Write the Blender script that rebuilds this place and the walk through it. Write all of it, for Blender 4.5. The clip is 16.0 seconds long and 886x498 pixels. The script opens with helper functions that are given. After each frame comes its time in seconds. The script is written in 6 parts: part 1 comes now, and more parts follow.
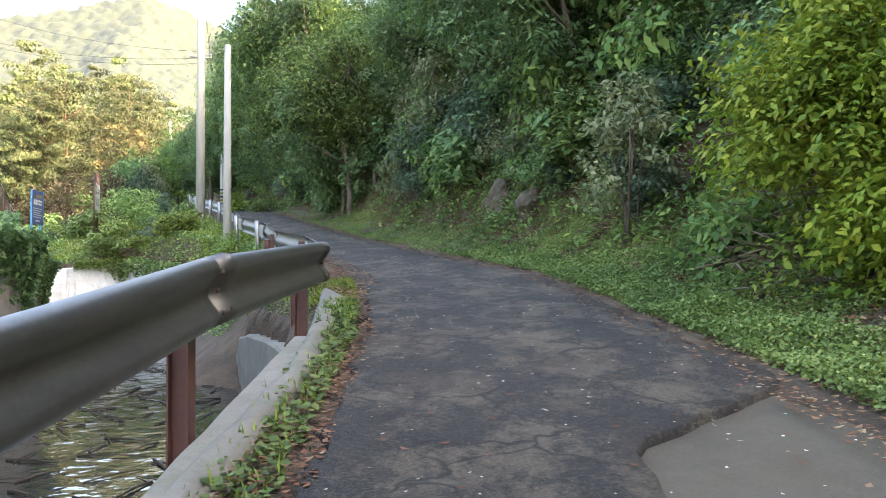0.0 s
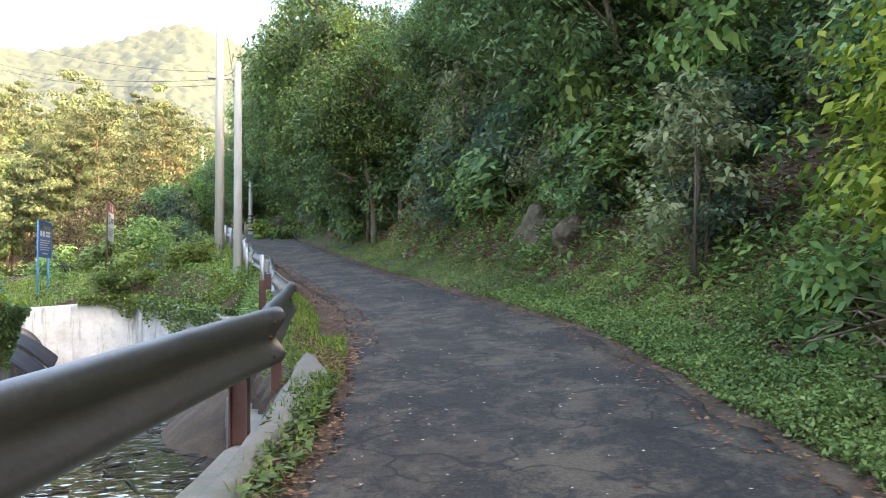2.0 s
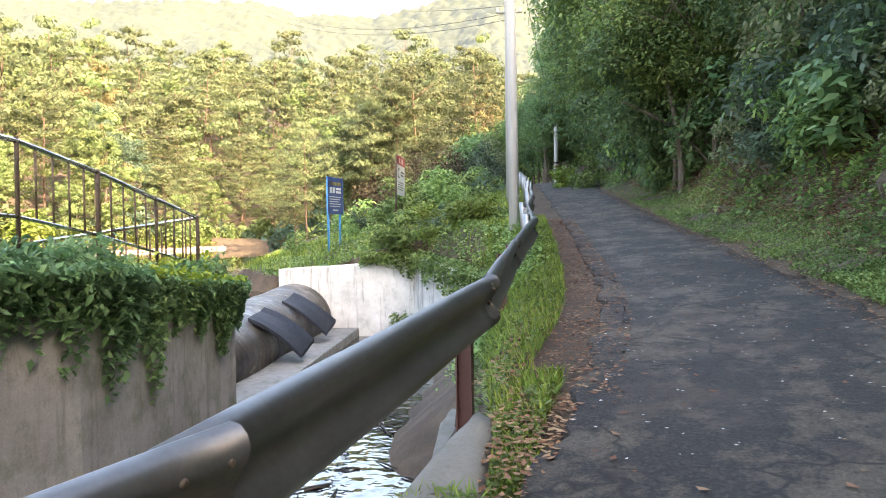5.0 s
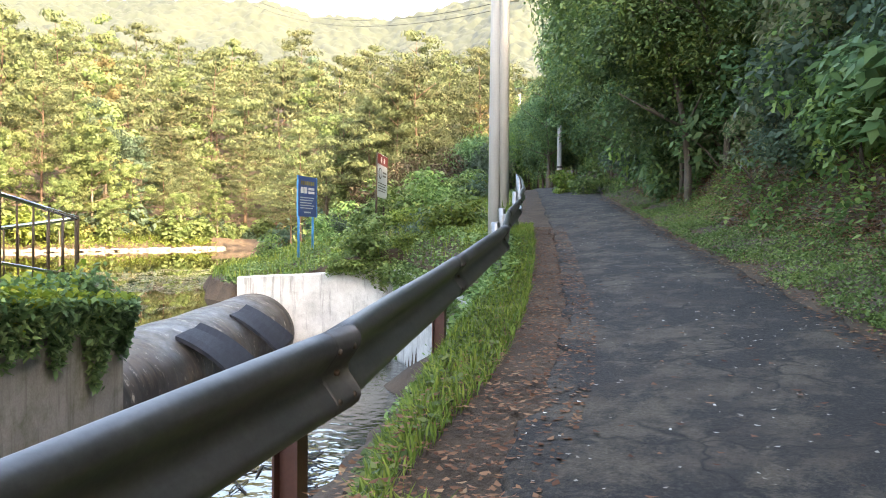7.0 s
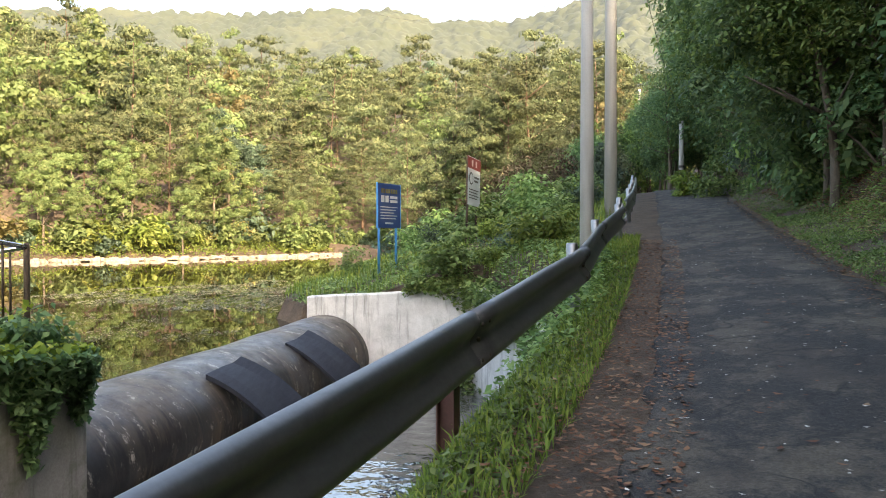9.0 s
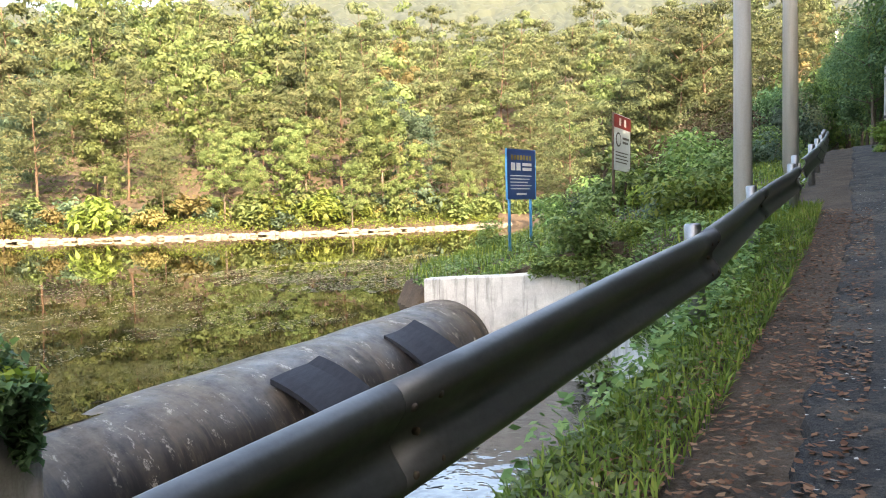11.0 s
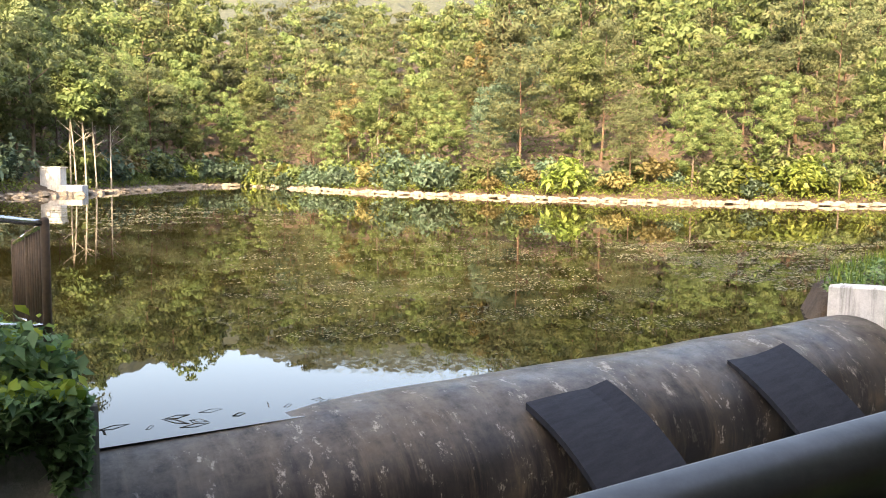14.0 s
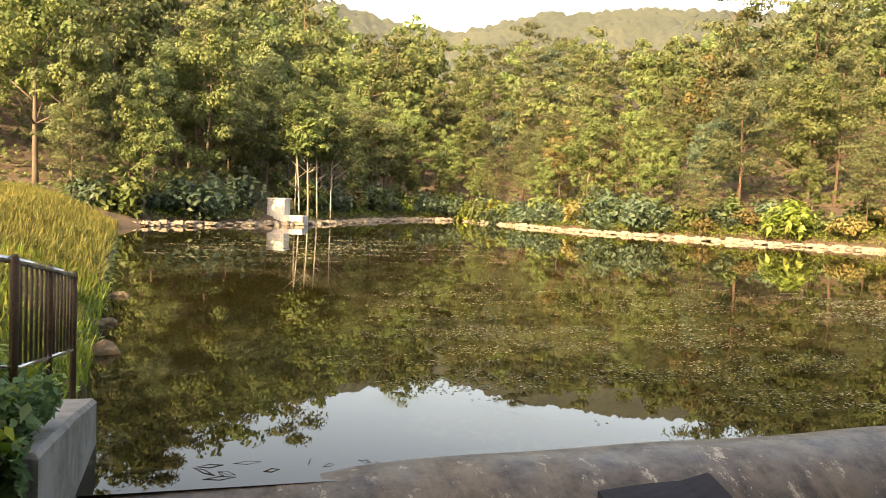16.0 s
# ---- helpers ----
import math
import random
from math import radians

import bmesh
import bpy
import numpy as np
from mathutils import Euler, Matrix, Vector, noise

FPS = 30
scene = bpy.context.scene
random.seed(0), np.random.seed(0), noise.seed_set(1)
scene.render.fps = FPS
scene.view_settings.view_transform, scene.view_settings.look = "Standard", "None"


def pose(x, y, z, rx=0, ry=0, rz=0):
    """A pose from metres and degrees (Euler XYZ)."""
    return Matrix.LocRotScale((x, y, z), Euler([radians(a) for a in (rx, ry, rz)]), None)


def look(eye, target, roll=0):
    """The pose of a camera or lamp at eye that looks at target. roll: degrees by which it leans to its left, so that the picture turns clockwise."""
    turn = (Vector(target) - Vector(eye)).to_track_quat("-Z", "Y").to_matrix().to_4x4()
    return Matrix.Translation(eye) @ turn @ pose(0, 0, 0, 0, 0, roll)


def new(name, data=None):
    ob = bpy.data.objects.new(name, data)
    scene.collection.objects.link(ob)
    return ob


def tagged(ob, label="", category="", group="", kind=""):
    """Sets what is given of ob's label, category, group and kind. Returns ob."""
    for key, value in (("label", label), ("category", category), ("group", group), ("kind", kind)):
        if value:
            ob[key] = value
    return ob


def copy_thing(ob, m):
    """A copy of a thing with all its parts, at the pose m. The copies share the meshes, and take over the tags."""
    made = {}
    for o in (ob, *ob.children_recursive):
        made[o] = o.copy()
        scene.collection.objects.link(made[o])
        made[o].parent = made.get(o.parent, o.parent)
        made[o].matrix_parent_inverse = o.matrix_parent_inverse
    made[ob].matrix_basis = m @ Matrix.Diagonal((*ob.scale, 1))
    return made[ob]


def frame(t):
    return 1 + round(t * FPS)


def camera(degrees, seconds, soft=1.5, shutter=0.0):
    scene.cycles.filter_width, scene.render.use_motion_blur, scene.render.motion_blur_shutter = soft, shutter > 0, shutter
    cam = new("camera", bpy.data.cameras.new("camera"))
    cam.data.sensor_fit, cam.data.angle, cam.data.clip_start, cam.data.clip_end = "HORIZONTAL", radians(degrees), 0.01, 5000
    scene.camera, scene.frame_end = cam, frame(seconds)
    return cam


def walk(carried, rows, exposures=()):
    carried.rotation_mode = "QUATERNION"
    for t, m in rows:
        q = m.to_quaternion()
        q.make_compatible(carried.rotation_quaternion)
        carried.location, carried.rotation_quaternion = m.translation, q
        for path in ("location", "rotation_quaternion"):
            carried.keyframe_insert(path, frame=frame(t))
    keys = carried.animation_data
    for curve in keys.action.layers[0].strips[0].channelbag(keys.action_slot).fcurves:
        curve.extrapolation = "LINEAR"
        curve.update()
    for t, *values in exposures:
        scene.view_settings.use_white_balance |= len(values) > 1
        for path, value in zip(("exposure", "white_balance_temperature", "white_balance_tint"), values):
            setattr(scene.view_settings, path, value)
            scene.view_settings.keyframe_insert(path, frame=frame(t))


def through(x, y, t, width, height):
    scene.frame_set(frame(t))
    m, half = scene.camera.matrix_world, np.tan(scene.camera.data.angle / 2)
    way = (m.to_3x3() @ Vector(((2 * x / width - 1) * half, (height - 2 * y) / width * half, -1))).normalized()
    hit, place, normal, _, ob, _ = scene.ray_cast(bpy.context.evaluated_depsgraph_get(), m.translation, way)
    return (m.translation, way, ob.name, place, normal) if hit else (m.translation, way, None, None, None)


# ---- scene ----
cam = camera(57.1, 16.0, 1.0)
PATH = [
    (0, (-0.037, 0.012, 1.48), (-0.026, 2.012, 1.514), -0.1),
    (0.5, (0.087, 0.643, 1.595), (0.079, 2.642, 1.638), -0.7),
    (1, (0.166, 1.307, 1.706), (0.148, 3.307, 1.752), -1.0),
    (1.5, (0.282, 1.965, 1.808), (0.226, 3.963, 1.88), -0.9),
    (2, (0.291, 2.636, 1.874), (0.201, 4.632, 1.96), -0.6),
    (2.5, (0.364, 3.339, 1.918), (0.172, 5.328, 1.999), 0.1),
    (3, (0.325, 4.098, 1.961), (-0.008, 6.07, 1.977), 0.6),
    (3.5, (0.354, 4.81, 2.013), (-0.112, 6.754, 1.953), -0.3),
    (4, (0.376, 5.496, 2.099), (-0.237, 7.398, 2.021), -0.9),
    (4.5, (0.391, 6.14, 2.19), (-0.386, 7.981, 2.133), -1.0),
    (4.7, (0.398, 6.44, 2.24), (-0.443, 8.253, 2.198), -1.3),
    (6.8, (0.153, 9.505, 2.387), (-0.716, 11.306, 2.352), 0.3),
    (7, (0.106, 9.786, 2.391), (-0.773, 11.583, 2.36), 0.4),
    (7.5, (-0.022, 10.583, 2.48), (-0.912, 12.374, 2.451), 0.3),
    (8, (-0.123, 11.343, 2.561), (-1.064, 13.108, 2.535), 0.4),
    (8.5, (-0.317, 12.085, 2.641), (-1.324, 13.813, 2.61), 0.0),
    (9, (-0.504, 12.844, 2.681), (-1.644, 14.487, 2.656), -0.1),
    (9.5, (-0.782, 13.554, 2.718), (-2.064, 15.089, 2.675), 0.1),
    (9.7, (-0.844, 13.841, 2.717), (-2.173, 15.335, 2.658), -0.1),
    (11.8, (-1.557, 16.815, 2.839), (-3.097, 18.086, 2.731), -0.4),
    (12, (-1.62, 17.041, 2.839), (-3.192, 18.271, 2.724), 0.1),
    (12.5, (-1.884, 17.693, 2.882), (-3.599, 18.713, 2.751), 0.3),
    (13, (-2.15, 18.332, 2.935), (-3.987, 19.114, 2.804), -0.1),
    (13.5, (-2.404, 18.922, 2.994), (-4.324, 19.464, 2.852), 0.7),
    (14, (-2.732, 19.403, 3.017), (-4.698, 19.723, 2.831), 0.9),
    (14.5, (-3.034, 19.919, 3.05), (-5.022, 20.018, 2.859), 2.0),
    (15, (-3.338, 20.295, 3.102), (-5.332, 20.248, 2.954), 1.5),
    (15.5, (-3.542, 20.677, 3.102), (-5.532, 20.523, 2.983), 2.1),
    (16, (-3.732, 21.089, 3.123), (-5.718, 20.876, 3.012), 2.3),
]
walk(cam, [(t, look(eye, aim, lean)) for t, eye, aim, lean in PATH], [(0.0, 3.55, 7800, 15), (2.0, 3.44, 7800, 15), (3.5, 3.3, 7800, 16), (4.5, 3.5, 7800, 16), (7.2, 3.35, 7900, 15), (9.0, 2.8, 7900, 14), (12.5, 3.2, 7800, 15), (13.5, 2.72, 8100, 18), (14.5, 3.05, 8100, 18), (15.0, 3.15, 8800, 18), (15.5, 2.8, 9500, 19), (16.0, 2.5, 10600, 19)])

# ---- world, sun, exposure ----
SUN_AZ, SUN_EL = 114.0, 27.0          # degrees clockwise from +y, above the horizon
world = bpy.data.worlds.new("sky")
scene.world = world
world.use_nodes = True
wn = world.node_tree.nodes
sky = wn.new("ShaderNodeTexSky")
sky.sky_type = "NISHITA"
sky.sun_disc = False
sky.sun_elevation, sky.sun_rotation = radians(SUN_EL), radians(SUN_AZ)
sky.air_density, sky.dust_density, sky.ozone_density = 1.0, 2.5, 1.0
wn["Background"].inputs["Strength"].default_value = 0.15
world.node_tree.links.new(sky.outputs["Color"], wn["Background"].inputs["Color"])
sun = new("sun", bpy.data.lights.new("sun", "SUN"))
sun.data.energy, sun.data.angle, sun.data.color = 2.7, radians(0.6), (1.0, 0.87, 0.66)
to_sun = Vector((math.sin(radians(SUN_AZ)) * math.cos(radians(SUN_EL)),
                 math.cos(radians(SUN_AZ)) * math.cos(radians(SUN_EL)), math.sin(radians(SUN_EL))))
sun.matrix_world = look(to_sun * 300, (0, 0, 0))


# ---- materials ----
def material(name):
    m = bpy.data.materials.new(name)
    m.use_nodes = True
    return m, m.node_tree.nodes, m.node_tree.links, m.node_tree.nodes["Principled BSDF"]


def noise_tex(n, l, scale, detail=4.0, rough=0.6, coord="Object", stretch=None, distort=0.0):
    tc = n.new("ShaderNodeTexCoord")
    tex = n.new("ShaderNodeTexNoise")
    tex.inputs["Scale"].default_value, tex.inputs["Detail"].default_value = scale, detail
    tex.inputs["Roughness"].default_value, tex.inputs["Distortion"].default_value = rough, distort
    src = tc.outputs[coord]
    if stretch:
        mp = n.new("ShaderNodeMapping")
        mp.inputs["Scale"].default_value = stretch
        l.new(src, mp.inputs["Vector"])
        src = mp.outputs["Vector"]
    l.new(src, tex.inputs["Vector"])
    return tex.outputs["Fac"]


def ramp(n, l, fac, stops):
    r = n.new("ShaderNodeValToRGB")
    el = r.color_ramp.elements
    while len(el) < len(stops):
        el.new(0.5)
    for e, (p, c) in zip(el, stops):
        e.position = p
        e.color = (*c, 1) if len(c) == 3 else c
    l.new(fac, r.inputs["Fac"])
    return r.outputs["Color"]


def blend(n, l, fac, a, b, mode="MIX"):
    mx = n.new("ShaderNodeMix")
    mx.data_type, mx.blend_type = "RGBA", mode
    for sock, v in ((mx.inputs["Factor"], fac), (mx.inputs["A"], a), (mx.inputs["B"], b)):
        if isinstance(v, (int, float)):
            sock.default_value = v
        elif isinstance(v, tuple):
            sock.default_value = (*v, 1)
        else:
            l.new(v, sock)
    return mx.outputs["Result"]


def bump(n, l, p, height, strength, dist=0.02):
    b = n.new("ShaderNodeBump")
    b.inputs["Strength"].default_value, b.inputs["Distance"].default_value = strength, dist
    l.new(height, b.inputs["Height"])
    l.new(b.outputs["Normal"], p.inputs["Normal"])


def surface(name, stops, scale, fine=None, rough=0.85, metal=0.0, bumps=0.4, dist=0.01, stretch=None):
    """Two noise scales over one ramp of colours, with a matching relief."""
    m, n, l, p = material(name)
    big = noise_tex(n, l, scale, 5, 0.62, stretch=stretch)
    small = noise_tex(n, l, fine or scale * 12, 6, 0.7)
    col = blend(n, l, 0.35, ramp(n, l, big, stops), ramp(n, l, small, stops))
    l.new(col, p.inputs["Base Color"])
    p.inputs["Roughness"].default_value, p.inputs["Metallic"].default_value = rough, metal
    bump(n, l, p, small, bumps, dist)
    return m


def leaf_material(name, stops, gloss=0.45, through=0.3, speckle=0.55):
    """Leaves of many shades, one a leaf, a little translucent."""
    m, n, l, p = material(name)
    geo = n.new("ShaderNodeNewGeometry")
    patch = noise_tex(n, l, 0.55, 3, 0.5)
    mixed = n.new("ShaderNodeMath")
    mixed.operation = "MULTIPLY_ADD"
    l.new(geo.outputs["Random Per Island"], mixed.inputs[0])
    mixed.inputs[1].default_value = speckle
    half = n.new("ShaderNodeMath")
    half.operation = "MULTIPLY_ADD"
    l.new(patch, half.inputs[0])
    half.inputs[1].default_value, half.inputs[2].default_value = 1.1, -0.045 - speckle / 2
    l.new(half.outputs[0], mixed.inputs[2])
    col = ramp(n, l, mixed.outputs[0], stops)
    info = n.new("ShaderNodeObjectInfo")
    hue = n.new("ShaderNodeHueSaturation")
    mr = n.new("ShaderNodeMapRange")
    l.new(info.outputs["Random"], mr.inputs["Value"])
    mr.inputs["To Min"].default_value, mr.inputs["To Max"].default_value = 0.68, 1.32
    l.new(mr.outputs["Result"], hue.inputs["Value"])
    mh = n.new("ShaderNodeMapRange")
    l.new(info.outputs["Random"], mh.inputs["Value"])
    mh.inputs["To Min"].default_value, mh.inputs["To Max"].default_value = 0.485, 0.512
    l.new(mh.outputs["Result"], hue.inputs["Hue"])
    l.new(col, hue.inputs["Color"])
    l.new(hue.outputs["Color"], p.inputs["Base Color"])
    p.inputs["Roughness"].default_value = gloss + 0.1
    p.inputs["Specular IOR Level"].default_value = 0.22
    tr = n.new("ShaderNodeBsdfTranslucent")
    l.new(hue.outputs["Color"], tr.inputs["Color"])
    mx = n.new("ShaderNodeMixShader")
    mx.inputs[0].default_value = through
    l.new(p.outputs[0], mx.inputs[1])
    l.new(tr.outputs[0], mx.inputs[2])
    l.new(mx.outputs[0], n["Material Output"].inputs["Surface"])
    return m


def asphalt_material():
    m, n, l, p = material("worn_asphalt")
    grain = noise_tex(n, l, 42, 6, 0.85)
    blot = noise_tex(n, l, 0.8, 9, 0.72)
    worn = noise_tex(n, l, 1.5, 11, 0.78, stretch=(1.0, 0.75, 1.0))
    rough_patch = noise_tex(n, l, 9, 6, 0.75)
    base = ramp(n, l, grain, [(0.36, (0.008, 0.007, 0.0062)), (0.52, (0.022, 0.0192, 0.0158)), (0.68, (0.09, 0.078, 0.062))])
    pale = ramp(n, l, grain, [(0.34, (0.042, 0.034, 0.023)), (0.68, (0.165, 0.133, 0.088))])
    soil = ramp(n, l, rough_patch, [(0.3, (0.024, 0.019, 0.014)), (0.7, (0.078, 0.059, 0.042))])
    f1 = ramp(n, l, worn, [(0.47, (0, 0, 0)), (0.57, (0.9, 0.9, 0.9))])
    f2 = ramp(n, l, blot, [(0.52, (0, 0, 0)), (0.63, (0.7, 0.7, 0.7))])
    col = blend(n, l, f2, blend(n, l, f1, base, pale), soil)
    # hairline cracks
    tc = n.new("ShaderNodeTexCoord")
    warp = n.new("ShaderNodeVectorMath")
    warp.operation = "MULTIPLY_ADD"
    wob = n.new("ShaderNodeTexNoise")
    wob.inputs["Scale"].default_value = 2.5
    l.new(tc.outputs["Object"], wob.inputs["Vector"])
    l.new(wob.outputs["Color"], warp.inputs[0])
    warp.inputs[1].default_value = (0.7, 0.7, 0.0)
    l.new(tc.outputs["Object"], warp.inputs[2])
    vor = n.new("ShaderNodeTexVoronoi")
    vor.feature = "DISTANCE_TO_EDGE"
    vor.inputs["Scale"].default_value = 1.15
    l.new(warp.outputs[0], vor.inputs["Vector"])
    crack = ramp(n, l, vor.outputs["Distance"], [(0.0, (1, 1, 1)), (0.034, (0, 0, 0))])
    where = ramp(n, l, noise_tex(n, l, 0.6, 3, 0.6), [(0.4, (0, 0, 0)), (0.5, (1, 1, 1))])
    col = blend(n, l, blend(n, l, 1.0, crack, where, "MULTIPLY"), col, (0.012, 0.01, 0.008))
    l.new(col, p.inputs["Base Color"])
    p.inputs["Roughness"].default_value = 0.85
    bump(n, l, p, blend(n, l, 0.45, grain, rough_patch), 1.0, 0.03)
    return m


def concrete_material(name, light=1.0, streaks=True, moss=0.0, tint=(1.0, 1.0, 1.0)):
    m, n, l, p = material(name)
    fine = noise_tex(n, l, 40, 5, 0.7)
    big = noise_tex(n, l, 1.7, 6, 0.7)
    c = ramp(n, l, big, [(0.3, tuple(light * v * q for v, q in zip((0.26, 0.25, 0.22), tint))), (0.7, tuple(light * v * q for v, q in zip((0.47, 0.46, 0.42), tint)))])
    col = blend(n, l, 0.25, c, ramp(n, l, fine, [(0.3, tuple(0.2 * light * q for q in tint)), (0.7, tuple(0.62 * light * q for q in tint))]))
    if streaks:
        st = noise_tex(n, l, 1.6, 6, 0.7, stretch=(4, 4, 0.35))
        f = ramp(n, l, st, [(0.52, (0, 0, 0)), (0.72, (0.75, 0.75, 0.75))])
        col = blend(n, l, f, col, (0.085, 0.08, 0.065))
    if moss:
        f = ramp(n, l, noise_tex(n, l, 2.3, 5, 0.7), [(0.5, (0, 0, 0)), (0.68, (moss, moss, moss))])
        col = blend(n, l, f, col, (0.06, 0.075, 0.03))
    l.new(col, p.inputs["Base Color"])
    p.inputs["Roughness"].default_value = 0.9
    bump(n, l, p, fine, 0.35, 0.01)
    return m


def water_material(name, deep, scale, strength, scum=0.0, ior=1.33):
    m, n, l, p = material(name)
    p.inputs["Base Color"].default_value = (*deep, 1)
    p.inputs["Roughness"].default_value = 0.03
    p.inputs["IOR"].default_value = ior
    wav = noise_tex(n, l, scale, 2, 0.45)
    bump(n, l, p, wav, strength, 0.05)
    if scum:
        a = noise_tex(n, l, 0.1, 8, 0.74, distort=1.8)
        b = noise_tex(n, l, 6.5, 5, 0.85, stretch=(1.0, 1.5, 1.0))
        f = blend(n, l, 1.0, ramp(n, l, a, [(0.51, (0, 0, 0)), (0.58, (1, 1, 1))]), ramp(n, l, b, [(0.5, (0, 0, 0)), (0.56, (1, 1, 1))]), "MULTIPLY")
        l.new(blend(n, l, f, (*deep,), (0.075, 0.068, 0.036)), p.inputs["Base Color"])
        l.new(blend(n, l, f, (0.012, 0.012, 0.012), (scum, scum, scum)), p.inputs["Roughness"])
    return m


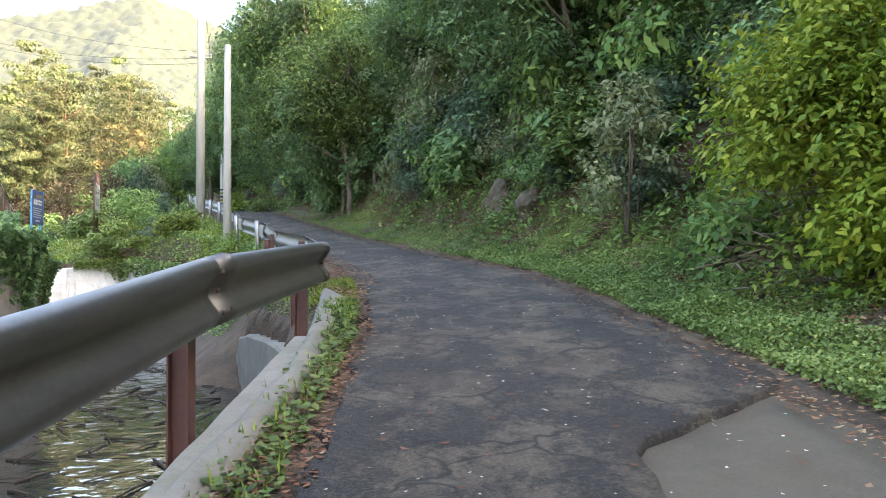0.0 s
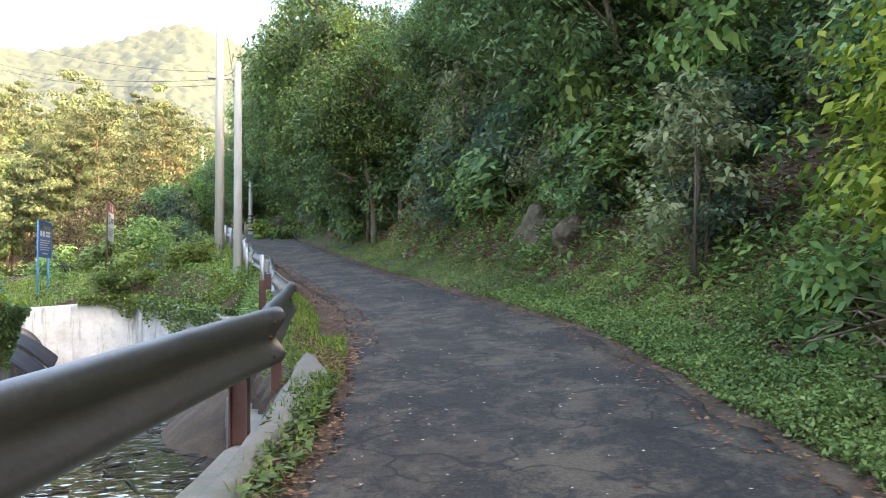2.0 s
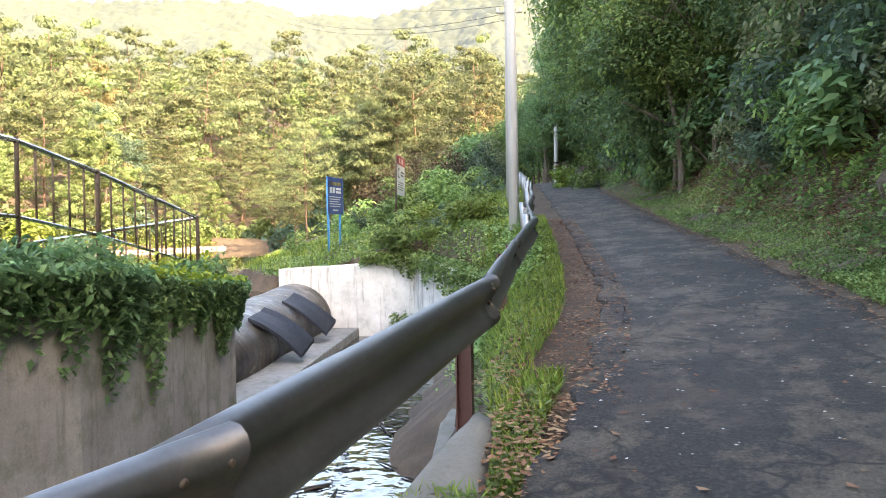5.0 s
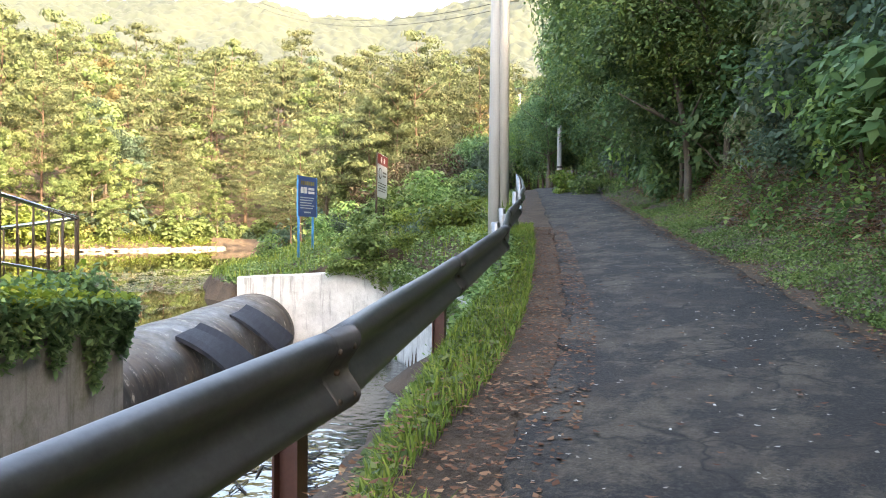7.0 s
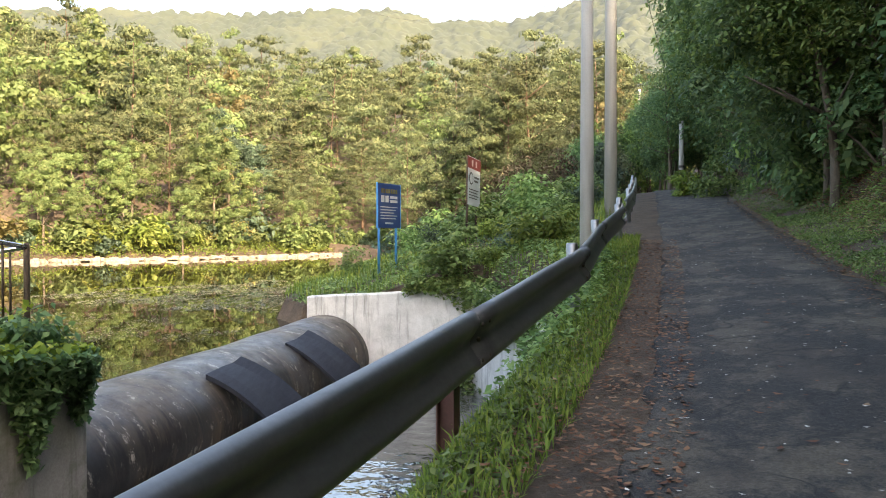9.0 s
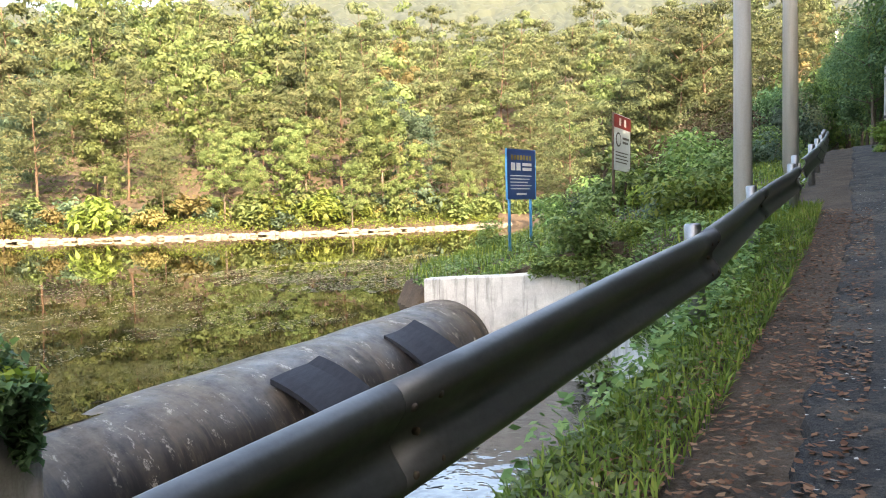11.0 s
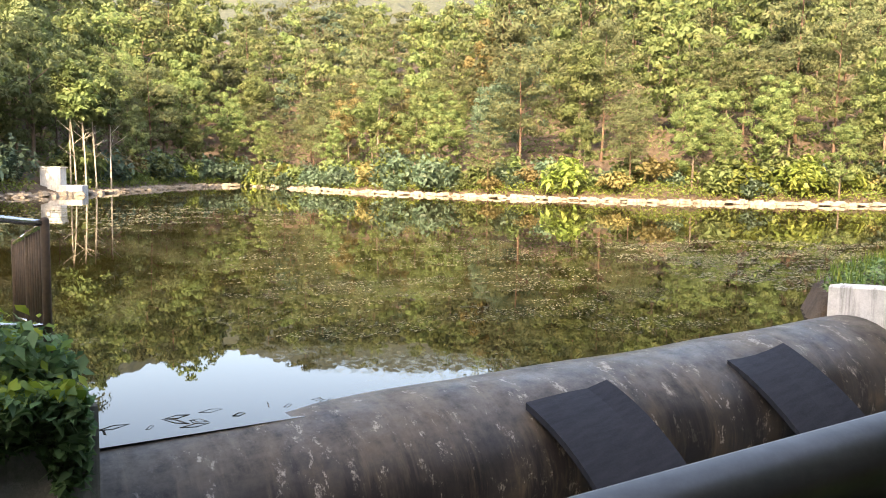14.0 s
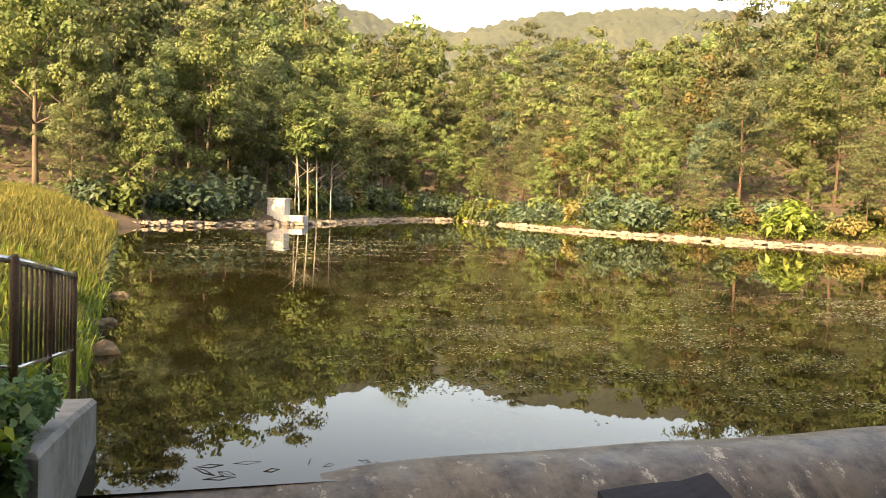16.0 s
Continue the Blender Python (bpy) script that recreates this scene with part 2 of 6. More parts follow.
MAT = {
    "asphalt": asphalt_material(),
    "concrete": concrete_material("weathered_concrete", 0.58, True, 0.6),
    "kerb": concrete_material("kerb_concrete", 0.42, False, 0.45, (1.05, 1.0, 0.88)),
    "slab": concrete_material("old_slab_concrete", 0.185, False, 0.2, (1.1, 0.95, 0.72)),
    "wall": concrete_material("streaked_white_concrete", 1.45, True, 0.25),
    "soil": surface("leaf_litter_soil", [(0.3, (0.035, 0.026, 0.018)), (0.5, (0.085, 0.058, 0.036)), (0.7, (0.15, 0.105, 0.066))], 1.3, 18, 0.95, bumps=0.9, dist=0.05),
    "rubber": None,
    "galv": surface("galvanised_steel", [(0.3, (0.2, 0.205, 0.21)), (0.7, (0.36, 0.365, 0.37))], 3.0, 30, 0.38, 0.85, 0.05),
    "rail": surface("weathered_rail_steel", [(0.25, (0.0720, 0.0720, 0.0696)), (0.5, (0.1152, 0.1152, 0.1128)), (0.75, (0.1584, 0.1584, 0.1560))], 2.0, 22, 0.42, 0.7, 0.06, stretch=(1, 1, 5)),
    "post": surface("red_brown_painted_steel", [(0.3, (0.07, 0.028, 0.022)), (0.7, (0.13, 0.052, 0.038))], 5, 40, 0.55, 0.1, 0.2),
    "bark": surface("tree_bark", [(0.3, (0.05, 0.038, 0.028)), (0.7, (0.19, 0.15, 0.11))], 6, 40, 0.95, bumps=0.9, dist=0.03, stretch=(3, 3, 0.5)),
    "pine_bark": surface("red_pine_bark", [(0.3, (0.05, 0.032, 0.022)), (0.7, (0.18, 0.11, 0.075))], 5, 30, 0.95, bumps=0.9, dist=0.03, stretch=(3, 3, 0.6)),
    "pole": surface("spun_concrete_pole", [(0.3, (0.3, 0.29, 0.26)), (0.7, (0.46, 0.45, 0.41))], 1.2, 40, 0.85, bumps=0.15, stretch=(4, 4, 0.3)),
    "stainless": surface("stainless_tube", [(0.3, (0.45, 0.44, 0.42)), (0.7, (0.6, 0.59, 0.57))], 4, 40, 0.25, 1.0, 0.03),
    "blue": surface("blue_painted_sheet", [(0.3, (0.0056, 0.0280, 0.1120)), (0.7, (0.0098, 0.0420, 0.1540))], 2, 30, 0.45, 0.0, 0.05),
    "bluepipe": surface("light_blue_pipe", [(0.3, (0.03, 0.19, 0.42)), (0.7, (0.05, 0.27, 0.55))], 3, 30, 0.4, 0.0, 0.05),
    "white": surface("white_lettering", [(0.3, (0.3720, 0.3780, 0.3780)), (0.7, (0.4680, 0.4680, 0.4620))], 4, 40, 0.6, 0.0, 0.03),
    "board": surface("pale_notice_sheet", [(0.3, (0.2898, 0.3450, 0.3713)), (0.7, (0.3864, 0.4500, 0.4785))], 2, 30, 0.5, 0.0, 0.04),
    "red": surface("dull_red_header", [(0.3, (0.0900, 0.0081, 0.0081)), (0.7, (0.1350, 0.0135, 0.0126))], 3, 30, 0.5, 0.0, 0.05),
    "black": surface("black_print", [(0.3, (0.02, 0.02, 0.02)), (0.7, (0.05, 0.05, 0.05))], 4, 30, 0.6, 0.0, 0.03),
    "rust": surface("rusty_dark_steel", [(0.3, (0.035, 0.028, 0.022)), (0.7, (0.12, 0.08, 0.05))], 5, 40, 0.7, 0.3, 0.2),
    "cable": surface("black_cable", [(0.3, (0.015, 0.015, 0.015)), (0.7, (0.035, 0.035, 0.035))], 4, 30, 0.6),
    "rock": surface("bank_rock", [(0.3, (0.042, 0.034, 0.02)), (0.5, (0.09, 0.07, 0.043)), (0.7, (0.16, 0.125, 0.08))], 2.2, 16, 0.92, bumps=0.9, dist=0.04),
    "shore": surface("pale_shore_stone", [(0.3, (0.1500, 0.1237, 0.0900)), (0.7, (0.3000, 0.2550, 0.1950))], 1.2, 9, 0.92, bumps=0.8, dist=0.05),
    "palebark": surface("pale_smooth_bark", [(0.3, (0.24, 0.21, 0.16)), (0.7, (0.46, 0.42, 0.34))], 4, 30, 0.9, bumps=0.3, stretch=(3, 3, 0.6)),
    "pond": water_material("pond_water", (0.012, 0.01, 0.003), 1.3, 0.012, 0.12, 1.25),
    "stream": water_material("stream_water", (0.035, 0.034, 0.03), 3.2, 0.42, 0.0, 1.65),
    "weed": leaf_material("pond_scum", [(0.1, (0.06, 0.058, 0.03)), (0.5, (0.115, 0.11, 0.055)), (0.9, (0.2, 0.19, 0.1))], 0.6, 0.0),
    "drytwig": surface("dry_twigs", [(0.3, (0.09, 0.06, 0.04)), (0.7, (0.2, 0.15, 0.1))], 9, 50, 0.8, bumps=0.4),
    "twig": surface("wet_dark_twigs", [(0.3, (0.02, 0.016, 0.012)), (0.7, (0.06, 0.045, 0.032))], 9, 50, 0.7, bumps=0.4),
    "dead": leaf_material("fallen_leaves", [(0.1, (0.0960, 0.0432, 0.0216)), (0.45, (0.1920, 0.0960, 0.0480)), (0.7, (0.2880, 0.1632, 0.0864)), (0.95, (0.4032, 0.2976, 0.1632))], 0.8, 0.05),
    "grit": leaf_material("pale_bits", [(0.2, (0.2, 0.17, 0.13)), (0.8, (0.55, 0.52, 0.45))], 0.8, 0.0),
    "grass": leaf_material("verge_grass", [(0.1, (0.0621, 0.1008, 0.0183)), (0.5, (0.1449, 0.2184, 0.0385)), (0.85, (0.2691, 0.3024, 0.0607))], 0.55, 0.3),
    "drygrass": leaf_material("dry_yellow_grass", [(0.1, (0.07, 0.09, 0.02)), (0.5, (0.165, 0.175, 0.045)), (0.9, (0.28, 0.25, 0.08))], 0.6, 0.35),
    "cover": leaf_material("ground_cover_leaves", [(0.1, (0.0554, 0.1034, 0.0306)), (0.5, (0.1390, 0.2278, 0.0653)), (0.9, (0.2767, 0.3520, 0.1090))], 0.5, 0.25),
    "broad": leaf_material("broad_leaves", [(0.1, (0.0519, 0.1030, 0.0330)), (0.5, (0.1362, 0.2317, 0.0678)), (0.9, (0.3093, 0.3861, 0.1043))], 0.42, 0.42),
    "dark": leaf_material("dark_leaves", [(0.1, (0.0480, 0.0991, 0.0413)), (0.5, (0.1207, 0.2174, 0.0900)), (0.9, (0.2415, 0.3416, 0.1349))], 0.4, 0.4),
    "grey": leaf_material("grey_green_leaves", [(0.1, (0.0967, 0.1222, 0.0598)), (0.5, (0.1950, 0.2197, 0.1124)), (0.9, (0.3120, 0.3081, 0.1651))], 0.5, 0.4),
    "lime": leaf_material("yellow_green_leaves", [(0.1, (0.0830, 0.1565, 0.0214)), (0.5, (0.2074, 0.2845, 0.0356)), (0.9, (0.4147, 0.4126, 0.0571))], 0.45, 0.42),
    "pine": leaf_material("pine_needles", [(0.1, (0.0400, 0.0600, 0.0273)), (0.5, (0.1010, 0.1212, 0.0548)), (0.9, (0.2019, 0.1939, 0.0917))], 0.55, 0.35, 0.16),
    "oak": leaf_material("sunlit_oak_leaves", [(0.1, (0.0514, 0.0869, 0.0290)), (0.5, (0.1152, 0.1544, 0.0548)), (0.9, (0.2193, 0.2285, 0.0917))], 0.5, 0.35, 0.16),
    "autumn": leaf_material("turning_leaves", [(0.1, (0.0944, 0.0847, 0.0322)), (0.5, (0.1731, 0.1505, 0.0586)), (0.9, (0.2726, 0.2070, 0.0878))], 0.5, 0.35, 0.16),
    "shorelime": leaf_material("fresh_shore_leaves", [(0.1, (0.07, 0.115, 0.025)), (0.5, (0.15, 0.2, 0.045)), (0.9, (0.26, 0.28, 0.07))], 0.45, 0.35, 0.3),
    "brownish": leaf_material("withering_leaves", [(0.1, (0.06, 0.046, 0.028)), (0.5, (0.13, 0.1, 0.058)), (0.9, (0.2, 0.165, 0.09))], 0.6, 0.25),
    "bluish": leaf_material("blue_green_leaves", [(0.1, (0.0347, 0.0632, 0.0371)), (0.5, (0.0830, 0.1317, 0.0814)), (0.9, (0.1661, 0.2003, 0.1333))], 0.45, 0.35, 0.16),
    "hazy": surface("distant_wood_haze_glow", [(0.3, (0.0189, 0.0252, 0.0118)), (0.5, (0.0315, 0.0386, 0.0176)), (0.7, (0.0483, 0.0525, 0.0252))], 0.02, 0.22, 0.95, bumps=0.0),
    "far_green": leaf_material("far_green_leaves", [(0.1, (0.0528, 0.0858, 0.0380)), (0.5, (0.1257, 0.1662, 0.0712)), (0.9, (0.2231, 0.2467, 0.1076))], 0.5, 0.35, 0.16),
}


# haze in front of the far ridges, put into their material as a blue glow
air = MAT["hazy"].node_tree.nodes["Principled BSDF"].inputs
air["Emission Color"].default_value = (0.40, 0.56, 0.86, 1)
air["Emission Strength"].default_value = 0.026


def rubber_material():
    m, n, l, p = material("worn_rubber")
    big = noise_tex(n, l, 0.9, 7, 0.72)
    fine = noise_tex(n, l, 35, 4, 0.7)
    col = ramp(n, l, big, [(0.32, (0.012, 0.012, 0.014)), (0.48, (0.035, 0.03, 0.026)), (0.62, (0.075, 0.06, 0.042)), (0.75, (0.13, 0.105, 0.075))])
    run = noise_tex(n, l, 1.3, 7, 0.78, stretch=(3.2, 0.3, 0.3))
    col = blend(n, l, ramp(n, l, run, [(0.54, (0, 0, 0)), (0.68, (0.6, 0.6, 0.6))]), col, (0.14, 0.105, 0.065))
    spot = noise_tex(n, l, 4.5, 7, 0.82, stretch=(1.0, 0.6, 0.6))
    col = blend(n, l, ramp(n, l, spot, [(0.57, (0, 0, 0)), (0.62, (0.9, 0.9, 0.9))]), col, (0.36, 0.33, 0.27))
    dark = noise_tex(n, l, 1.0, 5, 0.7, stretch=(2.2, 0.4, 0.4))
    col = blend(n, l, ramp(n, l, dark, [(0.47, (0, 0, 0)), (0.57, (0.85, 0.85, 0.85))]), col, (0.012, 0.011, 0.012))
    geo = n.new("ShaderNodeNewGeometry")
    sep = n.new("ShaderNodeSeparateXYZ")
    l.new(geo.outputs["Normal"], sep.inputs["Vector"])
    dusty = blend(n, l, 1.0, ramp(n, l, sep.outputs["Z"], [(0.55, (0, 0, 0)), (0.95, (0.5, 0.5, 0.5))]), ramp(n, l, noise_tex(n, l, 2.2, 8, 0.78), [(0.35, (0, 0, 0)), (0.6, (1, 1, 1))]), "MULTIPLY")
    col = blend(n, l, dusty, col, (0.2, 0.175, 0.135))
    l.new(col, p.inputs["Base Color"])
    l.new(ramp(n, l, big, [(0.35, (0.3, 0.3, 0.3)), (0.6, (0.65, 0.65, 0.65))]), p.inputs["Roughness"])
    p.inputs["Specular IOR Level"].default_value = 0.3
    bump(n, l, p, fine, 0.15, 0.01)
    return m


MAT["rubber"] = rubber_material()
MAT["pad"] = surface("black_rubber_sheet", [(0.3, (0.008, 0.009, 0.012)), (0.7, (0.024, 0.026, 0.034))], 3, 40, 0.6, 0.0, 0.3, stretch=(1, 6, 1))
MAT["pad"].node_tree.nodes["Principled BSDF"].inputs["Specular IOR Level"].default_value = 0.25


# ---- mesh helpers ----
def mesh_of(name, verts, faces, mat=None, smooth=False):
    me = bpy.data.meshes.new(name)
    me.from_pydata([tuple(map(float, v)) for v in verts], [], [tuple(map(int, f)) for f in faces])
    if mat:
        me.materials.append(MAT[mat])
    if smooth:
        me.polygons.foreach_set("use_smooth", [True] * len(me.polygons))
    me.update()
    return me


def part(name, me, parent=None, label="", at=None):
    ob = new(name, me)
    if parent:
        ob.parent = parent
    if at is not None:
        ob.matrix_basis = at if isinstance(at, Matrix) else Matrix.Translation(at)
    if label:
        ob["label"] = label
    return ob


def thing(name, place, label, category, group="", kind=""):
    ob = new(name)
    ob.empty_display_size = 0.2
    ob.matrix_basis = place if isinstance(place, Matrix) else Matrix.Translation(place)
    return tagged(ob, label, category, group, kind)


def bm_mesh(name, bm, mat, smooth=False):
    me = bpy.data.meshes.new(name)
    bm.normal_update()
    bm.to_mesh(me)
    bm.free()
    me.materials.append(MAT[mat])
    if smooth:
        me.polygons.foreach_set("use_smooth", [True] * len(me.polygons))
    return me


def box_mesh(name, size, mat, centre=(0, 0, 0), bevel=0.0):
    bm = bmesh.new()
    bmesh.ops.create_cube(bm, size=1.0, matrix=Matrix.Translation(centre) @ Matrix.Diagonal((*size, 1)))
    if bevel:
        bmesh.ops.bevel(bm, geom=bm.edges[:], offset=bevel, segments=2, affect="EDGES", profile=0.5)
    return bm_mesh(name, bm, mat)


def tube(name, pts, radii, mat, sides=8, caps=True):
    """A round bar along pts; radii one a point or one for all."""
    pts = [Vector(p) for p in pts]
    if isinstance(radii, (int, float)):
        radii = [radii] * len(pts)
    verts, faces = [], []
    for i, p in enumerate(pts):
        d = (pts[min(i + 1, len(pts) - 1)] - pts[max(i - 1, 0)]).normalized()
        a = d.cross(Vector((0, 0, 1)) if abs(d.z) < 0.9 else Vector((0, 1, 0))).normalized()
        b = d.cross(a)
        for k in range(sides):
            t = 2 * math.pi * k / sides
            verts.append(p + (a * math.cos(t) + b * math.sin(t)) * radii[i])
    for i in range(len(pts) - 1):
        for k in range(sides):
            k2 = (k + 1) % sides
            faces.append((i * sides + k, i * sides + k2, (i + 1) * sides + k2, (i + 1) * sides + k))
    if caps:
        faces.append(tuple(range(sides))[::-1])
        faces.append(tuple((len(pts) - 1) * sides + k for k in range(sides)))
    me = mesh_of(name, verts, faces, mat)
    me.polygons.foreach_set("use_smooth", [len(f) == 4 and sides > 4 for f in faces])
    return me


def quads_mesh(name, V, mat, per=4):
    """Loose four-cornered leaves, V of shape (n, 4, 3)."""
    n = len(V)
    me = bpy.data.meshes.new(name)
    me.vertices.add(n * per)
    me.vertices.foreach_set("co", np.asarray(V, dtype=np.float32).ravel())
    me.loops.add(n * per)
    me.loops.foreach_set("vertex_index", np.arange(n * per, dtype=np.int32))
    me.polygons.add(n)
    me.polygons.foreach_set("loop_start", np.arange(n, dtype=np.int32) * per)
    me.polygons.foreach_set("loop_total", np.full(n, per, dtype=np.int32))
    me.materials.append(MAT[mat])
    me.update(calc_edges=True)
    me.validate()
    return me


def leaves(P, size, rng, up=0.5, aspect=0.55, droop=0.3, out=None, hug=0.6):
    """Kite-shaped leaves with a bent tip at points P: (n, 4, 3). up: how far they face the sky; out: ways that they face too."""
    n = len(P)
    s = np.asarray(size) * rng.uniform(0.6, 1.35, n) if np.ndim(size) == 0 else size
    nrm = rng.normal(size=(n, 3))
    nrm /= np.linalg.norm(nrm, axis=1)[:, None]
    nrm[:, 2] = np.abs(nrm[:, 2])
    nrm = nrm * (1 - up) + np.array([0, 0, 1.0]) * up
    if out is not None:
        nrm = nrm + out * hug
    nrm /= np.linalg.norm(nrm, axis=1)[:, None]
    ref = rng.normal(size=(n, 3))
    a = np.cross(nrm, ref)
    a /= np.linalg.norm(a, axis=1)[:, None] + 1e-9
    b = np.cross(nrm, a)
    s = s[:, None]
    drop = np.zeros((n, 3))
    drop[:, 2] = -droop
    tip = P + a * s * 0.62 + drop * s
    base = P - a * s * 0.45
    l_ = P + b * s * aspect * 0.5 - nrm * s * 0.08
    r_ = P - b * s * aspect * 0.5 - nrm * s * 0.08
    return np.stack([base, l_, tip, r_], axis=1)


def blades(P, h, rng, width=0.02, lean=0.45):
    """Grass blades: thin kites that lean over."""
    n = len(P)
    hh = (h * rng.uniform(0.5, 1.3, n))[:, None]
    ang = rng.uniform(0, 2 * np.pi, n)
    d = np.stack([np.cos(ang), np.sin(ang), np.zeros(n)], 1)
    side = np.stack([-np.sin(ang), np.cos(ang), np.zeros(n)], 1) * width
    up = np.array([0, 0, 1.0])
    ln = rng.uniform(0.1, 1.0, n)[:, None] * lean
    mid = P + up * hh * 0.55 + d * hh * ln * 0.4
    tip = P + up * hh * (1 - 0.3 * ln) + d * hh * ln
    return np.stack([P - side * 0.6, mid - side, tip, mid + side], 1)


# ---- plan ----
ROAD_Y = [-40, -10, 0, 4.4, 8.2, 10.5, 12.2, 15.5, 18, 19.4, 26.5, 34.3, 51.2, 70, 100]
LEFT_X = [0.0, -0.6, -0.72, -0.76, -0.78, -1.0, -1.2, -1.83, -2.5, -2.95, -5.4, -8.3, -14.6, -22, -36]
RIGHT_Y = [-40, -10, 0, 5.3, 8.2, 10.2, 13.4, 17.2, 21.8, 30, 41.4, 51.9, 70, 100]
RIGHT_X = [3.2, 2.8, 2.7, 2.45, 2.08, 1.9, 1.5, 0.45, -1.05, -4.1, -8.4, -11.2, -18.5, -32]
Z_Y = [-40, 0, 7.6, 12.07, 18.7, 22, 27, 37, 52, 60, 75, 100]
Z_Z = [-3.4, 0.03, 0.78, 1.16, 1.61, 1.86, 2.35, 3.5, 5.1, 5.5, 6.2, 7.0]
POND_Z, STREAM_Z = 0.42, -1.0
POND = [(-10.6, 17.1), (-11.8, 16.6), (-13.8, 15.5), (-20.4, 12.4), (-26.7, 9.4), (-49, -2.6), (-64, -10.5), (-82, -2.5), (-122, 2),
        (-140, 9), (-106, 24), (-98, 30), (-88, 40), (-80, 52), (-75, 68), (-75, 88), (-80, 104), (-66, 106), (-52, 76),
        (-40, 59), (-29, 45), (-22, 34.3), (-17.5, 29.2), (-15.7, 28.3), (-15.2, 28.6)]
CHANNEL = [(-10.6, 17.1), (-8.75, 17.9), (-6.75, 13.0), (-6.1, 8), (-5.95, 0), (-5.9, -24), (-1.5, -24), (-1.5, 0), (-1.52, 8.2), (-1.7, 10.6),
           (-2.45, 12), (-4.25, 16.8), (-5.55, 21), (-6.9, 25.3), (-11.6, 30.15), (-15.6, 28.4)]
DAM_S, DAM_N = Vector((-10.55, 17.15, 0)), Vector((-15.15, 28.55, 0))


def road_left(y):
    return np.interp(y, ROAD_Y, LEFT_X)


def road_right(y):
    return np.interp(y, RIGHT_Y, RIGHT_X)


def road_z(x, y):
    return np.interp(y, Z_Y, Z_Z) + 0.035 * (np.clip(x, road_left(y), road_right(y)) - (road_left(y) + road_right(y)) / 2)


def sdist(poly, x, y):
    """Signed distance to a polygon, below 0 inside."""
    x, y = np.asarray(x, float), np.asarray(y, float)
    d = np.full(x.shape, 1e9)
    inside = np.zeros(x.shape, bool)
    for (ax, ay), (bx, by) in zip(poly, poly[1:] + poly[:1]):
        ex, ey = bx - ax, by - ay
        t = np.clip(((x - ax) * ex + (y - ay) * ey) / (ex * ex + ey * ey), 0, 1)
        d = np.minimum(d, np.hypot(x - ax - t * ex, y - ay - t * ey))
        if ay != by:
            inside ^= ((ay > y) != (by > y)) & (x < ex * (y - ay) / ey + ax)
    return np.where(inside, -d, d)


def wavy(x, y, s, seed=0):
    """Smooth made-up unevenness of about -1 to 1, s metres long."""
    x, y = x / s + seed * 7.3, y / s - seed * 3.1
    return (np.sin(x * 2.1 + 1.3 * np.sin(y * 1.7)) + np.sin(y * 2.6 + 1.1 * np.sin(x * 1.9 + 1)) + np.sin((x + y) * 3.7 + seed)) / 3


BANK_D = [0, 0.35, 0.9, 1.5, 2.2, 3.0, 4.5, 8, 16, 30, 60, 120, 260]
BANK_H = [0, 0.06, 0.22, 0.6, 1.5, 2.4, 3.6, 6.6, 13.5, 25, 42, 62, 85]
SOFT_H = [0, 0.04, 0.14, 0.4, 1.0, 1.8, 3.4, 6.8, 13.2, 25, 42, 62, 85]

